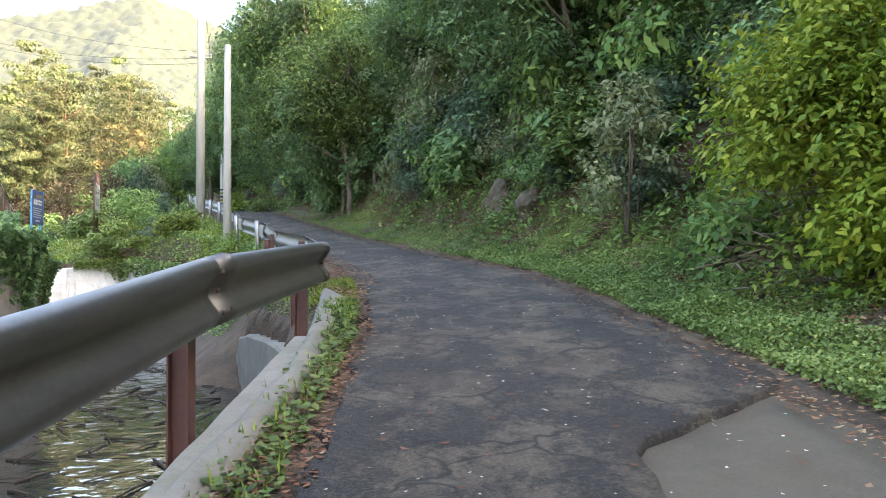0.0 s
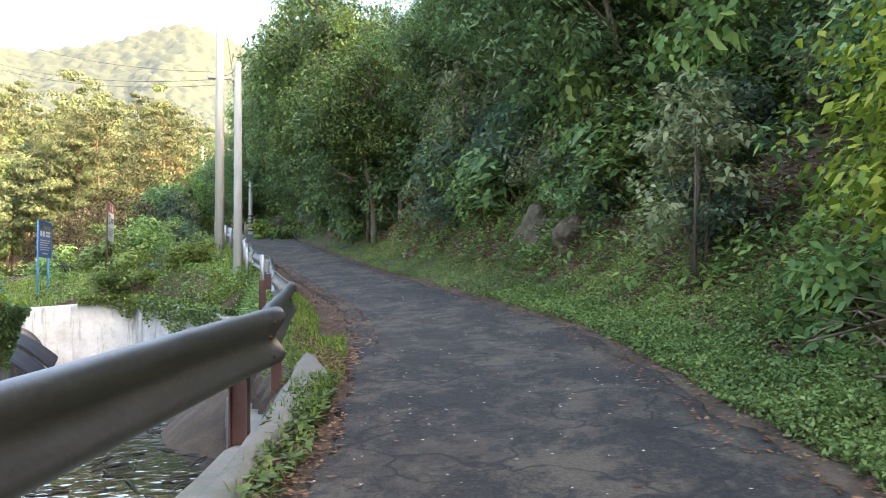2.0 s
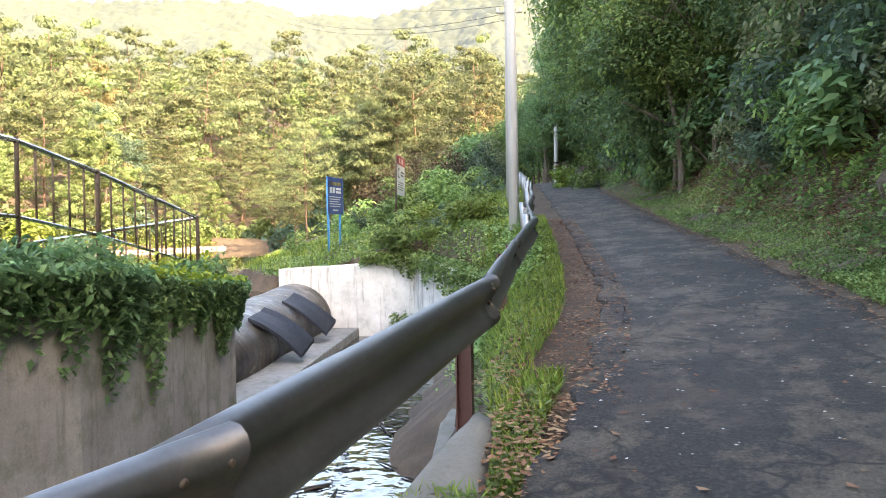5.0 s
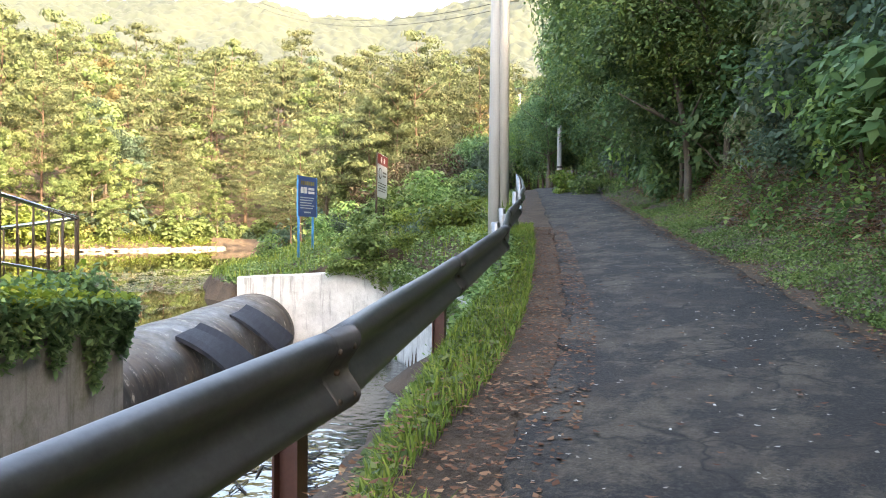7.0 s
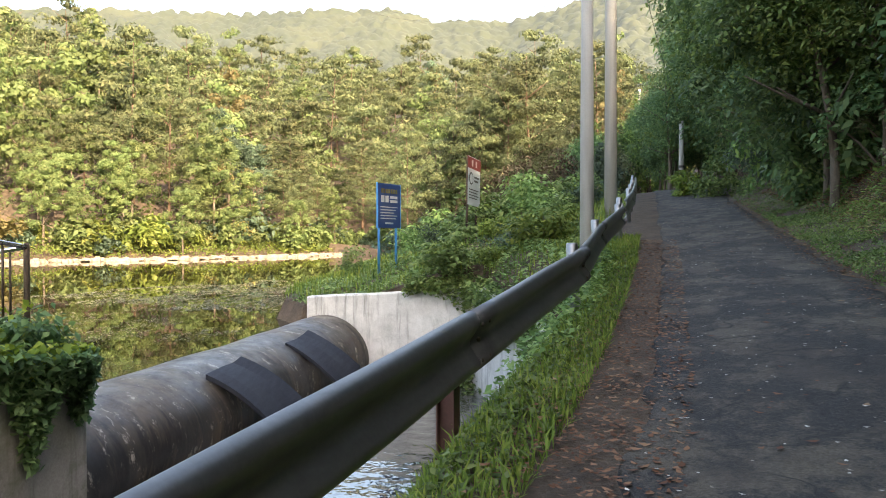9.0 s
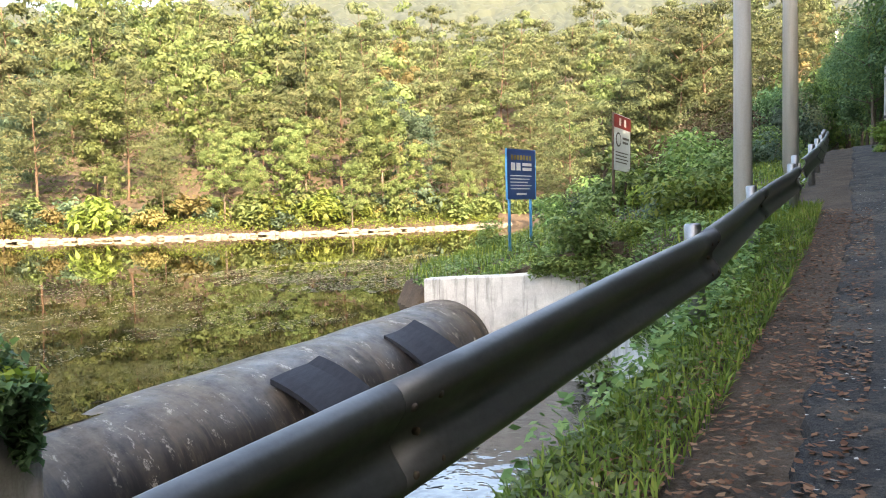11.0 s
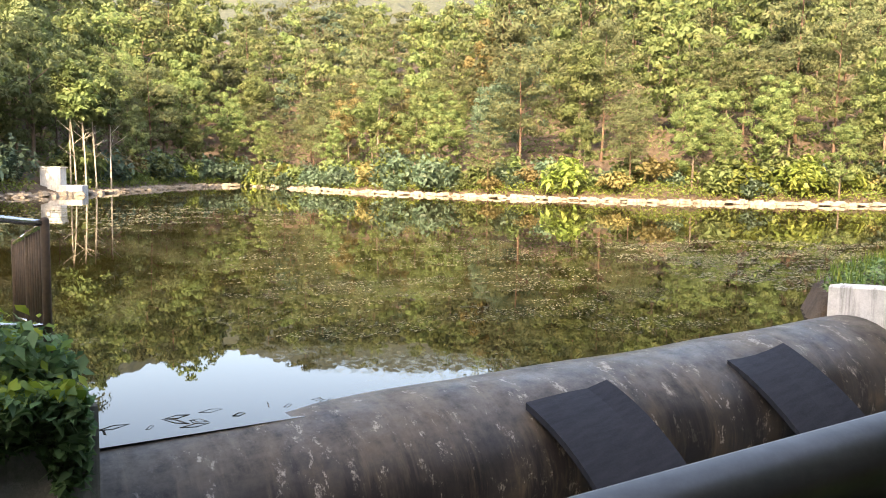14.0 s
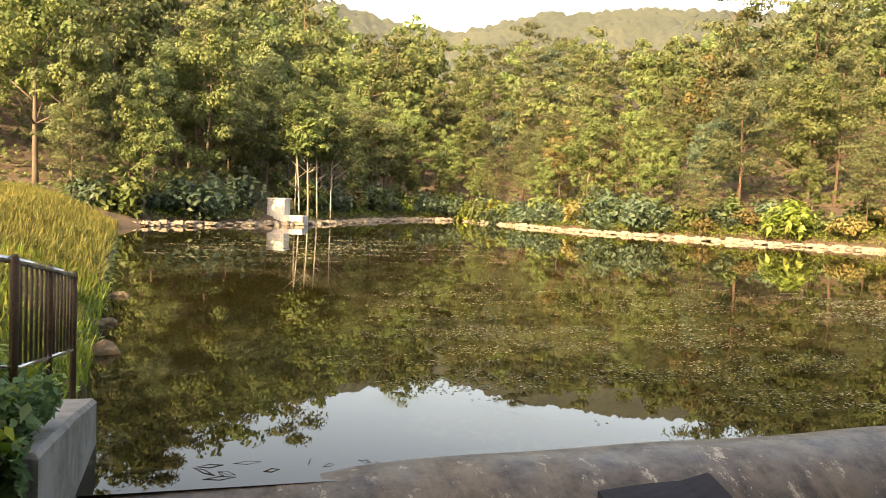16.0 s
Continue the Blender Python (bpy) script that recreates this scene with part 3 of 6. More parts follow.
def ground(x, y):
    x, y = np.asarray(x, float), np.asarray(y, float)
    yy = np.clip(y, -40, 100)
    zr = road_z(x, yy)
    dr, dl = x - road_right(yy), road_left(yy) - x
    # the wooded bank above the road
    steep = np.clip((y - 13.5) / 4, 0, 1)
    right = zr + np.interp(dr, BANK_D, BANK_H) * steep + np.interp(dr, BANK_D, SOFT_H) * (1 - steep) + np.clip(dr - 1, 0, 4) * 0.09 * wavy(x, y, 1.4) + np.clip(dr - 3, 0, 6) * 0.12 * wavy(x, y, 4, 1)
    # the grassy mound between road and pond
    dp = sdist(POND, x, y)
    dc = sdist(CHANNEL, x, y)
    shore = np.interp(dp, [0, 0.5, 2, 5, 10, 30, 60, 130, 260, 600], [POND_Z - 0.1, POND_Z + 0.25, 1.15, 2.0, 3.2, 9.5, 21, 42, 62, 85])
    verge = zr - 0.04 - 0.06 * np.clip(dl, 0, 3) + np.clip(dl - 1, 0, 6) * 0.05 * wavy(x, y, 2.2, 2)
    mound = np.minimum(verge, 0.85 + 0.28 * dp + 0.12 * wavy(x, y, 3, 3))
    edge = np.interp(dc, [0, 0.25, 0.9, 2.0], [0.0, 0.15, 0.85, 3.0])
    roadside = np.minimum(mound, np.where(y > 10.5, zr - 1.05 + edge, 99))
    w = np.clip((dl - 14) / 20, 0, 1)
    left = np.where(y > 9, roadside * (1 - w) + shore * w, verge)
    # the earth dam on the other bank of the stream
    along = sdist([(-10.6, 17.1), (-64, -10.5), (-70, -3), (-12, 26)], x, y)
    bank = np.interp(along, [-3, 0, 0.6, 4.5, 7, 10, 30], [0.0, POND_Z - 0.15, POND_Z + 0.2, 2.4, 3.0, 3.0, -2.0]) + 0.06 * wavy(x, y, 2, 4)
    bank = np.minimum(bank, np.interp(x, [-32, -17, -11, -6], [3.2, 1.9, 1.45, 1.85]))
    west = (x < -6.0) & (y < 17.6) & (x > -66)
    far = (x < -64) & (y < 10)
    z = np.where(dr > 0, right, np.where(dl > 0, left, zr - 0.07))
    z = np.where(west & (dl > 4.4), bank, z)
    z = np.where(far, shore, z)
    z = np.where((dp < 0), np.maximum(POND_Z - 0.12 + dp * 0.5, -1.6), z)
    # beyond the kerb a muddy slope runs down to the stream, elsewhere walls stand in it
    muddy = np.clip((y - 15.2) / 2.4, 0, 1) * (dl < 4.2) * (y < 26)
    fall = np.interp(dc, [-1.9, -1.1, -0.2, 0.75], [0.0, 0.25, 0.6, 1.0])
    slope = -1.45 + (np.where(dl > 0, roadside, zr) + 1.45) * fall + 0.06 * wavy(x, y, 0.7, 6)
    z = np.where(dc < 0.22, -1.45, z)
    z = np.where((muddy > 0) & (dc < 0.75), z * (1 - muddy) + slope * muddy, z)
    return z


# ---- ground ----
def grid_lines(a, b, step, lo, hi, grow=1.16):
    mid = list(np.arange(a, b + step / 2, step))
    left, s, v = [], step, a
    while v > lo:
        s *= grow
        v -= s
        left.append(v)
    right, s, v = [], step, b
    while v < hi:
        s *= grow
        v += s
        right.append(v)
    return np.array(left[::-1] + mid + right)


def build_ground():
    gx, gy = grid_lines(-20, 9, 0.22, -900, 900), grid_lines(-4, 36, 0.25, -500, 900)
    X, Y = np.meshgrid(gx, gy)
    Z = ground(X, Y)
    w, h = len(gx), len(gy)
    V = np.stack([X.ravel(), Y.ravel(), Z.ravel()], 1)
    i = (np.arange(h - 1)[:, None] * w + np.arange(w - 1)[None, :]).ravel()
    me = mesh_of("ground", V, np.stack([i, i + 1, i + w + 1, i + w], 1), "soil", True)
    ob = new("ground", me)
    tagged(ob, "brown soil and leaf litter of the valley", "ground", kind="structure")


def strip(name, left, right, mat, thick=0.0):
    """A band between two lines of points, with a skirt of the given depth."""
    n = len(left)
    V = [*left, *right]
    F = [(i, n + i, n + i + 1, i + 1) for i in range(n - 1)]
    if thick:
        V += [(p[0], p[1], p[2] - thick) for p in (*left, *right)]
        F += [(i + 1, 2 * n + i + 1, 2 * n + i, i) for i in range(n - 1)]
        F += [(n + i, 3 * n + i, 3 * n + i + 1, n + i + 1) for i in range(n - 1)]
        F += [(0, 2 * n, 3 * n, n), (2 * n - 1, 4 * n - 1, 3 * n - 1, n - 1)]
    return mesh_of(name, V, F, mat, False)


def build_road():
    ys = np.concatenate([np.arange(-40, 2, 1.0), np.arange(2, 30, 0.2), np.arange(30, 100, 1.0)])
    cols = 13
    V, F = [], []
    for j, y in enumerate(ys):
        a, b = road_left(y), road_right(y)
        a += 0.09 * wavy(y, 3.0, 0.5, 5) + 0.05 * wavy(y, 1.0, 0.21, 6)
        b += 0.1 * wavy(y, 8.0, 0.6, 7) + 0.05 * wavy(y, 2.0, 0.23, 8)
        if y < 6.0:          # the overlay ends in a ragged edge beside the older slab
            b = min(b, 1.03 + max(0, y - 4.5) * 1.15 + 0.06 * wavy(y, 1.0, 0.25, 9))
        for i in range(cols):
            x = a + (b - a) * (0.0 if i == 0 else 1.0 if i == cols - 1 else 0.012 + 0.976 * (i - 1) / (cols - 3))
            sag = -0.08 if i in (0, cols - 1) else 0.0
            V.append((x, y, road_z(x, y) + sag + 0.008 * wavy(x, y, 0.9, 11)))
        if j:
            o = j * cols
            F += [(o + i, o + i + 1, o - cols + i + 1, o - cols + i)[::-1] for i in range(cols - 1)]
    ob = new("road", mesh_of("road", V, F, "asphalt", True))
    tagged(ob, "worn grey asphalt lane with pale dusty patches", "road", kind="structure")
    ys = np.arange(-12, 6.2, 0.25)
    L = [(0.7, y, road_z(0.7, y) - 0.06) for y in ys]
    R = [(road_right(y) + 0.15 - 0.25 * max(0, y - 4.2), y, road_z(2.6, y) - 0.06) for y in ys]
    ob = new("pavement", strip("pavement", L, R, "slab", 0.12))
    tagged(ob, "older pale concrete slab beside the asphalt edge", "pavement", kind="structure")


def wall_strip(name, pts, mat, thick, bottom, label, category="wall", lean=0.0):
    """A wall along pts (x, y, top); its thickness lies to the right of the way along."""
    fine = []
    for (ax, ay, az), (bx, by, bz) in zip(pts, pts[1:]):
        k = max(1, int(math.hypot(bx - ax, by - ay) / 0.5))
        fine += [(ax + (bx - ax) * i / k, ay + (by - ay) * i / k, az + (bz - az) * i / k) for i in range(k)]
    fine.append(pts[-1])
    rows = []
    for i, p in enumerate(fine):
        q, r = fine[max(i - 1, 0)], fine[min(i + 1, len(fine) - 1)]
        d = Vector((r[0] - q[0], r[1] - q[1], 0)).normalized()
        o = Vector((d.y, -d.x, 0))
        b = Vector((p[0], p[1], 0))
        z = p[2] + 0.012 * wavy(p[0], p[1], 0.5, 12)
        rows.append([b - o * lean + Vector((0, 0, bottom)), b + Vector((0, 0, z - 0.04)), b + o * 0.04 + Vector((0, 0, z)),
                     b + o * (thick - 0.04) + Vector((0, 0, z)), b + o * thick + Vector((0, 0, z - 0.04)), b + o * thick + Vector((0, 0, bottom))])
    n = 6
    V = [v for r in rows for v in r]
    F = [(i * n + k, i * n + (k + 1) % n, (i + 1) * n + (k + 1) % n, (i + 1) * n + k)[::-1] for i in range(len(rows) - 1) for k in range(n)]
    F += [tuple(range(n)), tuple((len(rows) - 1) * n + k for k in range(n))[::-1]]
    ob = new(name, mesh_of(name, V, F, mat))
    return tagged(ob, label, category, kind="structure")


build_ground()
build_road()

# retaining walls of the stream
wall_strip("wall_wing", [(-15.62, 28.36, 1.17), (-13.6, 29.27, 1.3), (-11.62, 30.15, 1.48), (-9.2, 27.7, 1.25), (-6.9, 25.3, 1.0)][::-1],
           "wall", 0.45, -1.7, "white streaked concrete wing wall beside the rubber dam")
wall_strip("wall_roadside", [(-1.5, -24, -2.4), (-1.5, 0, 0.0), (-1.52, 8.2, 0.74), (-1.72, 10.6, 0.55), (-2.4, 12.1, 0.2), (-2.85, 13.4, 0.2), (-3.6, 15.2, 0.15), (-4.05, 16.4, 0.0), (-4.3, 17.1, -0.6)],
           "kerb", 0.42, -1.7, "stained concrete retaining wall under the road edge")
wall_strip("wall_bank", [(-11.85, 16.58, 0.9), (-10.4, 17.2, 1.15), (-8.75, 17.9, 1.35), (-7.9, 15.8, 1.55), (-6.75, 13.0, 1.9), (-6.1, 8, 2.1), (-5.95, 0, 2.1), (-5.9, -24, 1.0)],
           "concrete", 0.45, -1.7, "grey concrete channel wall overgrown with vines")


def build_kerb():
    """The rounded, cracked concrete kerb that ends where the grass begins."""
    prof = [(-0.02, -0.25), (-0.02, -0.02), (0.02, 0.035), (0.1, 0.06), (0.2, 0.05), (0.27, 0.02), (0.3, -0.06), (0.3, -0.25)]
    V, F = [], []
    ys = list(np.arange(-14, 11.95, 0.22))
    for j, y in enumerate(ys):
        x0 = float(np.interp(y, [-14, 0, 4, 6.5, 8.5, 10.5, 12.0], [-1.4, -1.4, -1.36, -1.25, -1.36, -1.55, -1.74]))
        w = 1.0 + 0.18 * wavy(y, 2.0, 0.8, 13) + float(np.interp(y, [8.6, 9.6, 10.6, 12.0], [0, 0.9, 0.8, -0.7]))
        h = float(np.interp(y, [8.5, 10.5, 12], [1.0, 0.8, 0.3])) + 0.15 * wavy(y, 5.0, 0.35, 14)
        gz = float(road_z(-0.9, y))
        for k, (a, b) in enumerate(prof):
            V.append((x0 + a * w * 0.72, y, gz + b * h + 0.012 * math.sin(y * 5 + k * 2)))
    n = len(prof)
    for j in range(len(ys) - 1):
        F += [(j * n + k, j * n + k + 1, (j + 1) * n + k + 1, (j + 1) * n + k)[::-1] for k in range(n - 1)]
    F += [tuple(range(n)), tuple((len(ys) - 1) * n + k for k in range(n))[::-1]]
    ob = new("kerb", mesh_of("kerb", V, F, "kerb", True))
    tagged(ob, "rounded pale concrete kerb, cracked at its end", "kerb", kind="structure")


build_kerb()


# ---- water ----
def flat_poly(name, pts, z, mat, label):
    bm = bmesh.new()
    bm.faces.new([bm.verts.new((x, y, z)) for x, y in pts])
    ob = new(name, bm_mesh(name, bm, mat))
    if ob.data.polygons[0].normal.z < 0:
        ob.data.flip_normals()
    return tagged(ob, label, "water", kind="structure")


flat_poly("water_pond", [(-10.3, 17.0), (-10.5, 15.5), (-27, 7.5), (-50, -4.5), (-65, -13), (-82, -5), (-122, 0), (-143, 8), (-107, 26), (-82, 52), (-77, 68),
                         (-77, 88), (-82, 106), (-64, 108), (-50, 76), (-38, 59), (-27, 45), (-20, 33.5), (-16.2, 28.7), (-15.3, 28.75)], POND_Z, "pond",
          "still olive pond water mirroring the wooded hills")
flat_poly("water_stream", [(-10.6, 17.3), (-8.6, 17.8), (-6.6, 13.0), (-6.0, 8), (-5.8, 0), (-5.8, -24), (-1.6, -24), (-1.6, 0), (-1.6, 8.2), (-1.8, 10.6),
                           (-2.5, 12), (-4.3, 16.8), (-5.6, 21), (-7.0, 25.3), (-11.6, 30.0), (-15.5, 28.4)], STREAM_Z, "stream",
          "rippling stream water below the rubber dam")


# ---- rubber dam ----
def build_dam():
    axis = DAM_N - DAM_S
    length = axis.length
    u = axis.normalized()
    d = Vector((u.y, -u.x, 0))                     # downstream
    turn = Matrix.Rotation(math.atan2(u.y, u.x), 4, "Z")
    u, d = Vector((1, 0, 0)), Vector((0, -1, 0))        # the tube's own frame
    root = thing("rubber_dam", Matrix.Translation(DAM_S) @ turn, "inflated dark rubber dam tube streaked with dried mud", "dam")
    V, F = [], []
    n, m = 60, 28
    for i in range(n + 1):
        s = length * i / n
        top = float(np.interp(s, [0, 1.0, 2.2, 4, 8, length], [0.39, 0.40, 0.43, 0.49, 0.56, 0.7])) + 0.008 * math.sin(s * 2.3)
        for k in range(m):
            a = -0.35 + (math.pi + 0.7) * k / (m - 1)     # downstream foot over the crest to the upstream foot
            rx, rz = 1.2 + 0.03 * math.sin(s * 1.7 + k * 0.3), (top + 0.75) / 1.35
            z = -0.75 + rz * 0.35 + rz * math.sin(a)
            V.append(u * s + d * (rx * math.cos(a) - 0.02) + Vector((0, 0, z)))
    for i in range(n):
        F += [(i * m + k, i * m + k + 1, (i + 1) * m + k + 1, (i + 1) * m + k)[::-1] for k in range(m - 1)]
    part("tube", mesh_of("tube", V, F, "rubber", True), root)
    # stiff rubber sheets that hang down the downstream side
    for s0, s1, near_ in ((4.77, 5.95, 0.74), (8.38, 9.5, 0.6)):
        V, F = [], []
        rows, cols = 9, 5
        for side in (0, 1):
            for i in range(rows):
                f = i / (rows - 1)
                for c in range(cols):
                    g = c / (cols - 1)
                    s = s0 + (s1 - s0) * g + 0.26 * f
                    ctop = float(np.interp(s, [0, 4, 8, length], [0.3, 0.5, 0.56, 0.7]))
                    out = near_ + 1.15 * f + 0.06 * g
                    z = ctop - 0.19 - 0.5 * f - 0.42 * f * f + 0.012 * math.sin(g * 7 + f * 4 + s0) + (0.085 if side == 0 else 0.0) + 0.05 * g + 0.16 * f * g + 0.07 * max(0.0, g - 0.7) / 0.3 * (1 - f) ** 2
                    V.append(u * s + d * out + Vector((0, 0, z)))
        o = rows * cols
        for i in range(rows - 1):
            for c in range(cols - 1):
                a = i * cols + c
                F.append((a, a + 1, a + cols + 1, a + cols)[::-1])
                F.append((o + a, o + a + 1, o + a + cols + 1, o + a + cols))
        rim = [c for c in range(cols)] + [i * cols + cols - 1 for i in range(1, rows)] + [(rows - 1) * cols + c for c in range(cols - 2, -1, -1)] + [i * cols for i in range(rows - 2, 0, -1)]
        F += [(a, b, o + b, o + a) for a, b in zip(rim, rim[1:] + rim[:1])]
        part("rubber_sheet", mesh_of("rubber_sheet", V, F, "pad"), root, "stiff black rubber sheet")
        # folded lip where the sheet is fixed to the tube
        p0 = u * (s1 + 0.1) + d * (near_ - 0.05) + Vector((0, 0, ctop - 0.1))
        part("lip", tube("lip", [p0 + d * t + Vector((0, 0, -0.35 * t - 0.95 * t * t)) for t in (0.0, 0.14, 0.28, 0.42, 0.55)], [0.07, 0.06, 0.05, 0.04, 0.02], "rust", 8), root, "rusty folded lip")
    ap = box_mesh("apron", (length + 0.4, 3.4, 0.8), "concrete", (0, 0, 0), 0.03)
    m4 = Matrix.Translation((DAM_S + DAM_N) / 2) @ turn @ Matrix.Translation((0, -0.35, -1.14))
    ob = new("apron", ap)
    ob.matrix_basis = m4
    tagged(ob, "wet concrete apron under the rubber dam", "apron", kind="structure")


build_dam()

# ---- guard rail ----
POSTS = [(-1.55, -7.7, 0.2), (-1.52, -3.5, 0.68), (-1.5, 0.75, 1.12), (-1.45, 5.0, 1.52), (-1.32, 8.58, 1.70), (-2.19, 13.12, 1.91), (-3.58, 17.6, 2.18),
         (-4.72, 21.78, 2.56), (-6.35, 26.1, 2.95), (-7.6, 30.1, 3.4)]
POSTS_B = [(-8.1, 31.4, 3.6), (-9.4, 35.2, 4.05), (-10.85, 39.0, 4.45), (-12.3, 42.8, 4.85), (-13.8, 46.6, 5.25), (-15.3, 50.4, 5.65)]
# half-depth and height of the two-wave beam, from its upper lip down
WAVE = [(0.0, 0.0), (0.035, -0.008), (0.062, -0.035), (0.075, -0.07), (0.07, -0.105), (0.03, -0.165), (0.004, -0.2), (0.0, -0.225), (0.004, -0.25),
        (0.03, -0.285), (0.07, -0.34), (0.075, -0.372), (0.062, -0.405), (0.035, -0.43), (0.0, -0.438)]


def beam_mesh(name, p, q, lap, mat):
    """One length of beam from p to q; its waves face the road and its end laps over the next."""
    p, q = Vector(p), Vector(q)
    d = (q - p)
    length = d.length
    d.normalize()
    o = Vector((d.y, -d.x, 0)).normalized()
    V, F = [], []
    n = len(WAVE)
    steps = 10
    for i in range(steps + 1):
        t = (length + lap) * i / steps
        sag = 0.006 * math.sin(t * 1.9 + p.y)
        for side in (0, 1):
            for a, b in WAVE:
                V.append(p + d * t + o * (a * 1.0 + (0.006 if side == 0 else 0.0) + (0.006 if i == steps else 0) + sag) + Vector((0, 0, b)))
    for i in range(steps):
        a, b = i * 2 * n, (i + 1) * 2 * n
        for k in range(n - 1):
            F.append((a + k, b + k, b + k + 1, a + k + 1))
            F.append((a + n + k, a + n + k + 1, b + n + k + 1, b + n + k))
        F.append((a, a + n, b + n, b))
        F.append((a + n - 1, b + n - 1, b + 2 * n - 1, a + 2 * n - 1))
    for e in (0, steps * 2 * n):
        F += [(e + k, e + k + 1, e + n + k + 1, e + n + k) for k in range(n - 1)]
    me = mesh_of(name, V, F, mat, True)
    return me


def post_mesh(name, height, mat, round_=False):
    if round_:
        return tube(name, [(0, 0, -0.6), (0, 0, height - 0.02), (0, 0, height)], [0.075, 0.075, 0.06], mat, 14)
    out = [(-0.066, -0.07), (-0.054, -0.07), (-0.054, -0.006), (0.054, -0.006), (0.054, -0.07), (0.066, -0.07), (0.066, 0.07), (0.054, 0.07), (0.054, 0.006), (-0.054, 0.006), (-0.054, 0.07), (-0.066, 0.07)]
    V = [(x, y, z) for z in (-0.6, height) for x, y in out]
    F = [(k, (k + 1) % 12, 12 + (k + 1) % 12, 12 + k) for k in range(12)] + [tuple(range(12, 24)), tuple(range(12))[::-1]]
    return mesh_of(name, V, F, mat)


def build_rail(points, brown, label, bolts=True):
    root = thing("guard_rail", points[0], label, "guard rail")
    inv = Vector(points[0])
    for i, (p, q) in enumerate(zip(points, points[1:])):
        pv, qv = Vector(p) - inv, Vector(q) - inv
        beam = part("beam", beam_mesh("beam", pv, qv, 0.32 if i < len(points) - 2 else 0.0, "rail" if brown else "galv"), root)
        if bolts:
            d = (qv - pv).normalized()
            o = Vector((d.y, -d.x, 0)).normalized()
            for t, z in ((0.05, -0.1), (0.05, -0.35), (0.24, -0.1), (0.24, -0.35), (0.15, -0.225)):
                c = qv - d * (-t) + o * (0.075 if z != -0.225 else 0.02) + Vector((0, 0, z))
                part("bolt", tube("bolt", [c - o * 0.01, c + o * 0.012, c + o * 0.018], [0.017, 0.017, 0.009], "rust", 8), beam)
    for i, p in enumerate(points):
        p = Vector(p)
        q = Vector(points[min(i + 1, len(points) - 1)]) - Vector(points[max(i - 1, 0)])
        o = Vector((q.y, -q.x, 0)).normalized()
        c = p - o * (0.16 if brown and p.y < 19 else 0.1)
        if brown and p.y >= 19:
            c = p - o * 0.085 + q.normalized() * 0.3
        g = float(ground(np.array([c.x]), np.array([c.y]))[0])
        if c.y < 11:
            g = float(road_z(-0.9, c.y)) - 0.2
        red = brown and c.y < 19
        top = p.z + (-0.2 if red else 0.07)
        lean = Matrix.Rotation(radians(-3), 4, "Y") if brown and not red else Matrix.Identity(4)
        me = post_mesh("post", top - g, "post" if red else "galv", not red)
        at = Matrix.Translation(Vector((c.x, c.y, g)) - inv) @ lean @ Matrix.Rotation(math.atan2(q.y, q.x) + math.pi / 2, 4, "Z")
        ps = part("post", me, root, "red-brown steel post" if red else "grey round steel post", at)
        bl = box_mesh("spacer", (0.1, 0.1, 0.3), "galv" if not red else "post", (0, 0, 0), 0.01)
        part("spacer", bl, root, "", Matrix.Translation(p - o * 0.05 + Vector((0, 0, -0.225)) - inv) @ Matrix.Rotation(math.atan2(q.y, q.x), 4, "Z"))
    return root


build_rail(POSTS, True, "weathered two-wave steel guard rail along the lane")
build_rail(POSTS_B, False, "silver steel guard rail on grey posts up the hill", False)


# ---- poles, signs, fence, hut ----
def ground_at(x, y):
    return float(ground(np.array([float(x)]), np.array([float(y)]))[0])


def build_pole(x, y, base, top, r0, r1, label, arms=()):
    root = thing("utility_pole", (x, y, base), label, "utility pole")
    h = top - base
    part("shaft", tube("shaft", [(0, 0, -0.8), (0, 0, h * 0.5), (0, 0, h - 0.02), (0, 0, h)], [r0, (r0 + r1) / 2, r1, r1 * 0.8], "pole", 20), root)
    for z, way, half in arms:
        d = Vector((math.cos(way), math.sin(way), 0))
        part("crossarm", tube("crossarm", [d * -half + Vector((0, 0, z)), d * half + Vector((0, 0, z))], 0.045, "galv", 6), root, "grey steel crossarm")
        for k in (-0.9, -0.3, 0.9):
            c = d * half * k + Vector((0, 0, z))
            part("insulator", tube("insulator", [c, c + Vector((0, 0, 0.08)), c + Vector((0, 0, 0.1)), c + Vector((0, 0, 0.2))], [0.03, 0.05, 0.035, 0.03], "white", 8), root)
    return root


build_pole(-7.05, 27.06, 1.9, 8.75, 0.145, 0.1, "slim grey concrete pole behind the guard rail")
build_pole(-10.9, 37.2, 3.2, 18.6, 0.21, 0.14, "tall grey concrete utility pole with crossarms", ((7.7, 0.4, 0.5), (11.6, 0.4, 0.9)))
build_pole(-25.4, 77.0, 5.5, 14.9, 0.16, 0.12, "far sunlit pale concrete pole among bushes")
far_pole = build_pole(-14.9, 56.0, 4.6, 9.0, 0.16, 0.11, "grey pole with a striped warning band at the crest")
for k in range(5):
    part("band", tube("band", [(0, 0, 0.9 + 0.24 * k), (0, 0, 1.02 + 0.24 * k)], 0.167, "black" if k % 2 == 0 else "drygrass", 14, False), far_pole, "dark stripe" if k % 2 == 0 else "yellow stripe")


def cable(a, b, sag, r=0.012):
    a, b = Vector(a), Vector(b)
    pts = [a.lerp(b, i / 16) - Vector((0, 0, sag * 4 * (i / 16) * (1 - i / 16))) for i in range(17)]
    ob = new("overhead_cable", tube("overhead_cable", pts, r, "cable", 5))
    tagged(ob, "thin black overhead cable between the poles", "cable", "overhead cables")


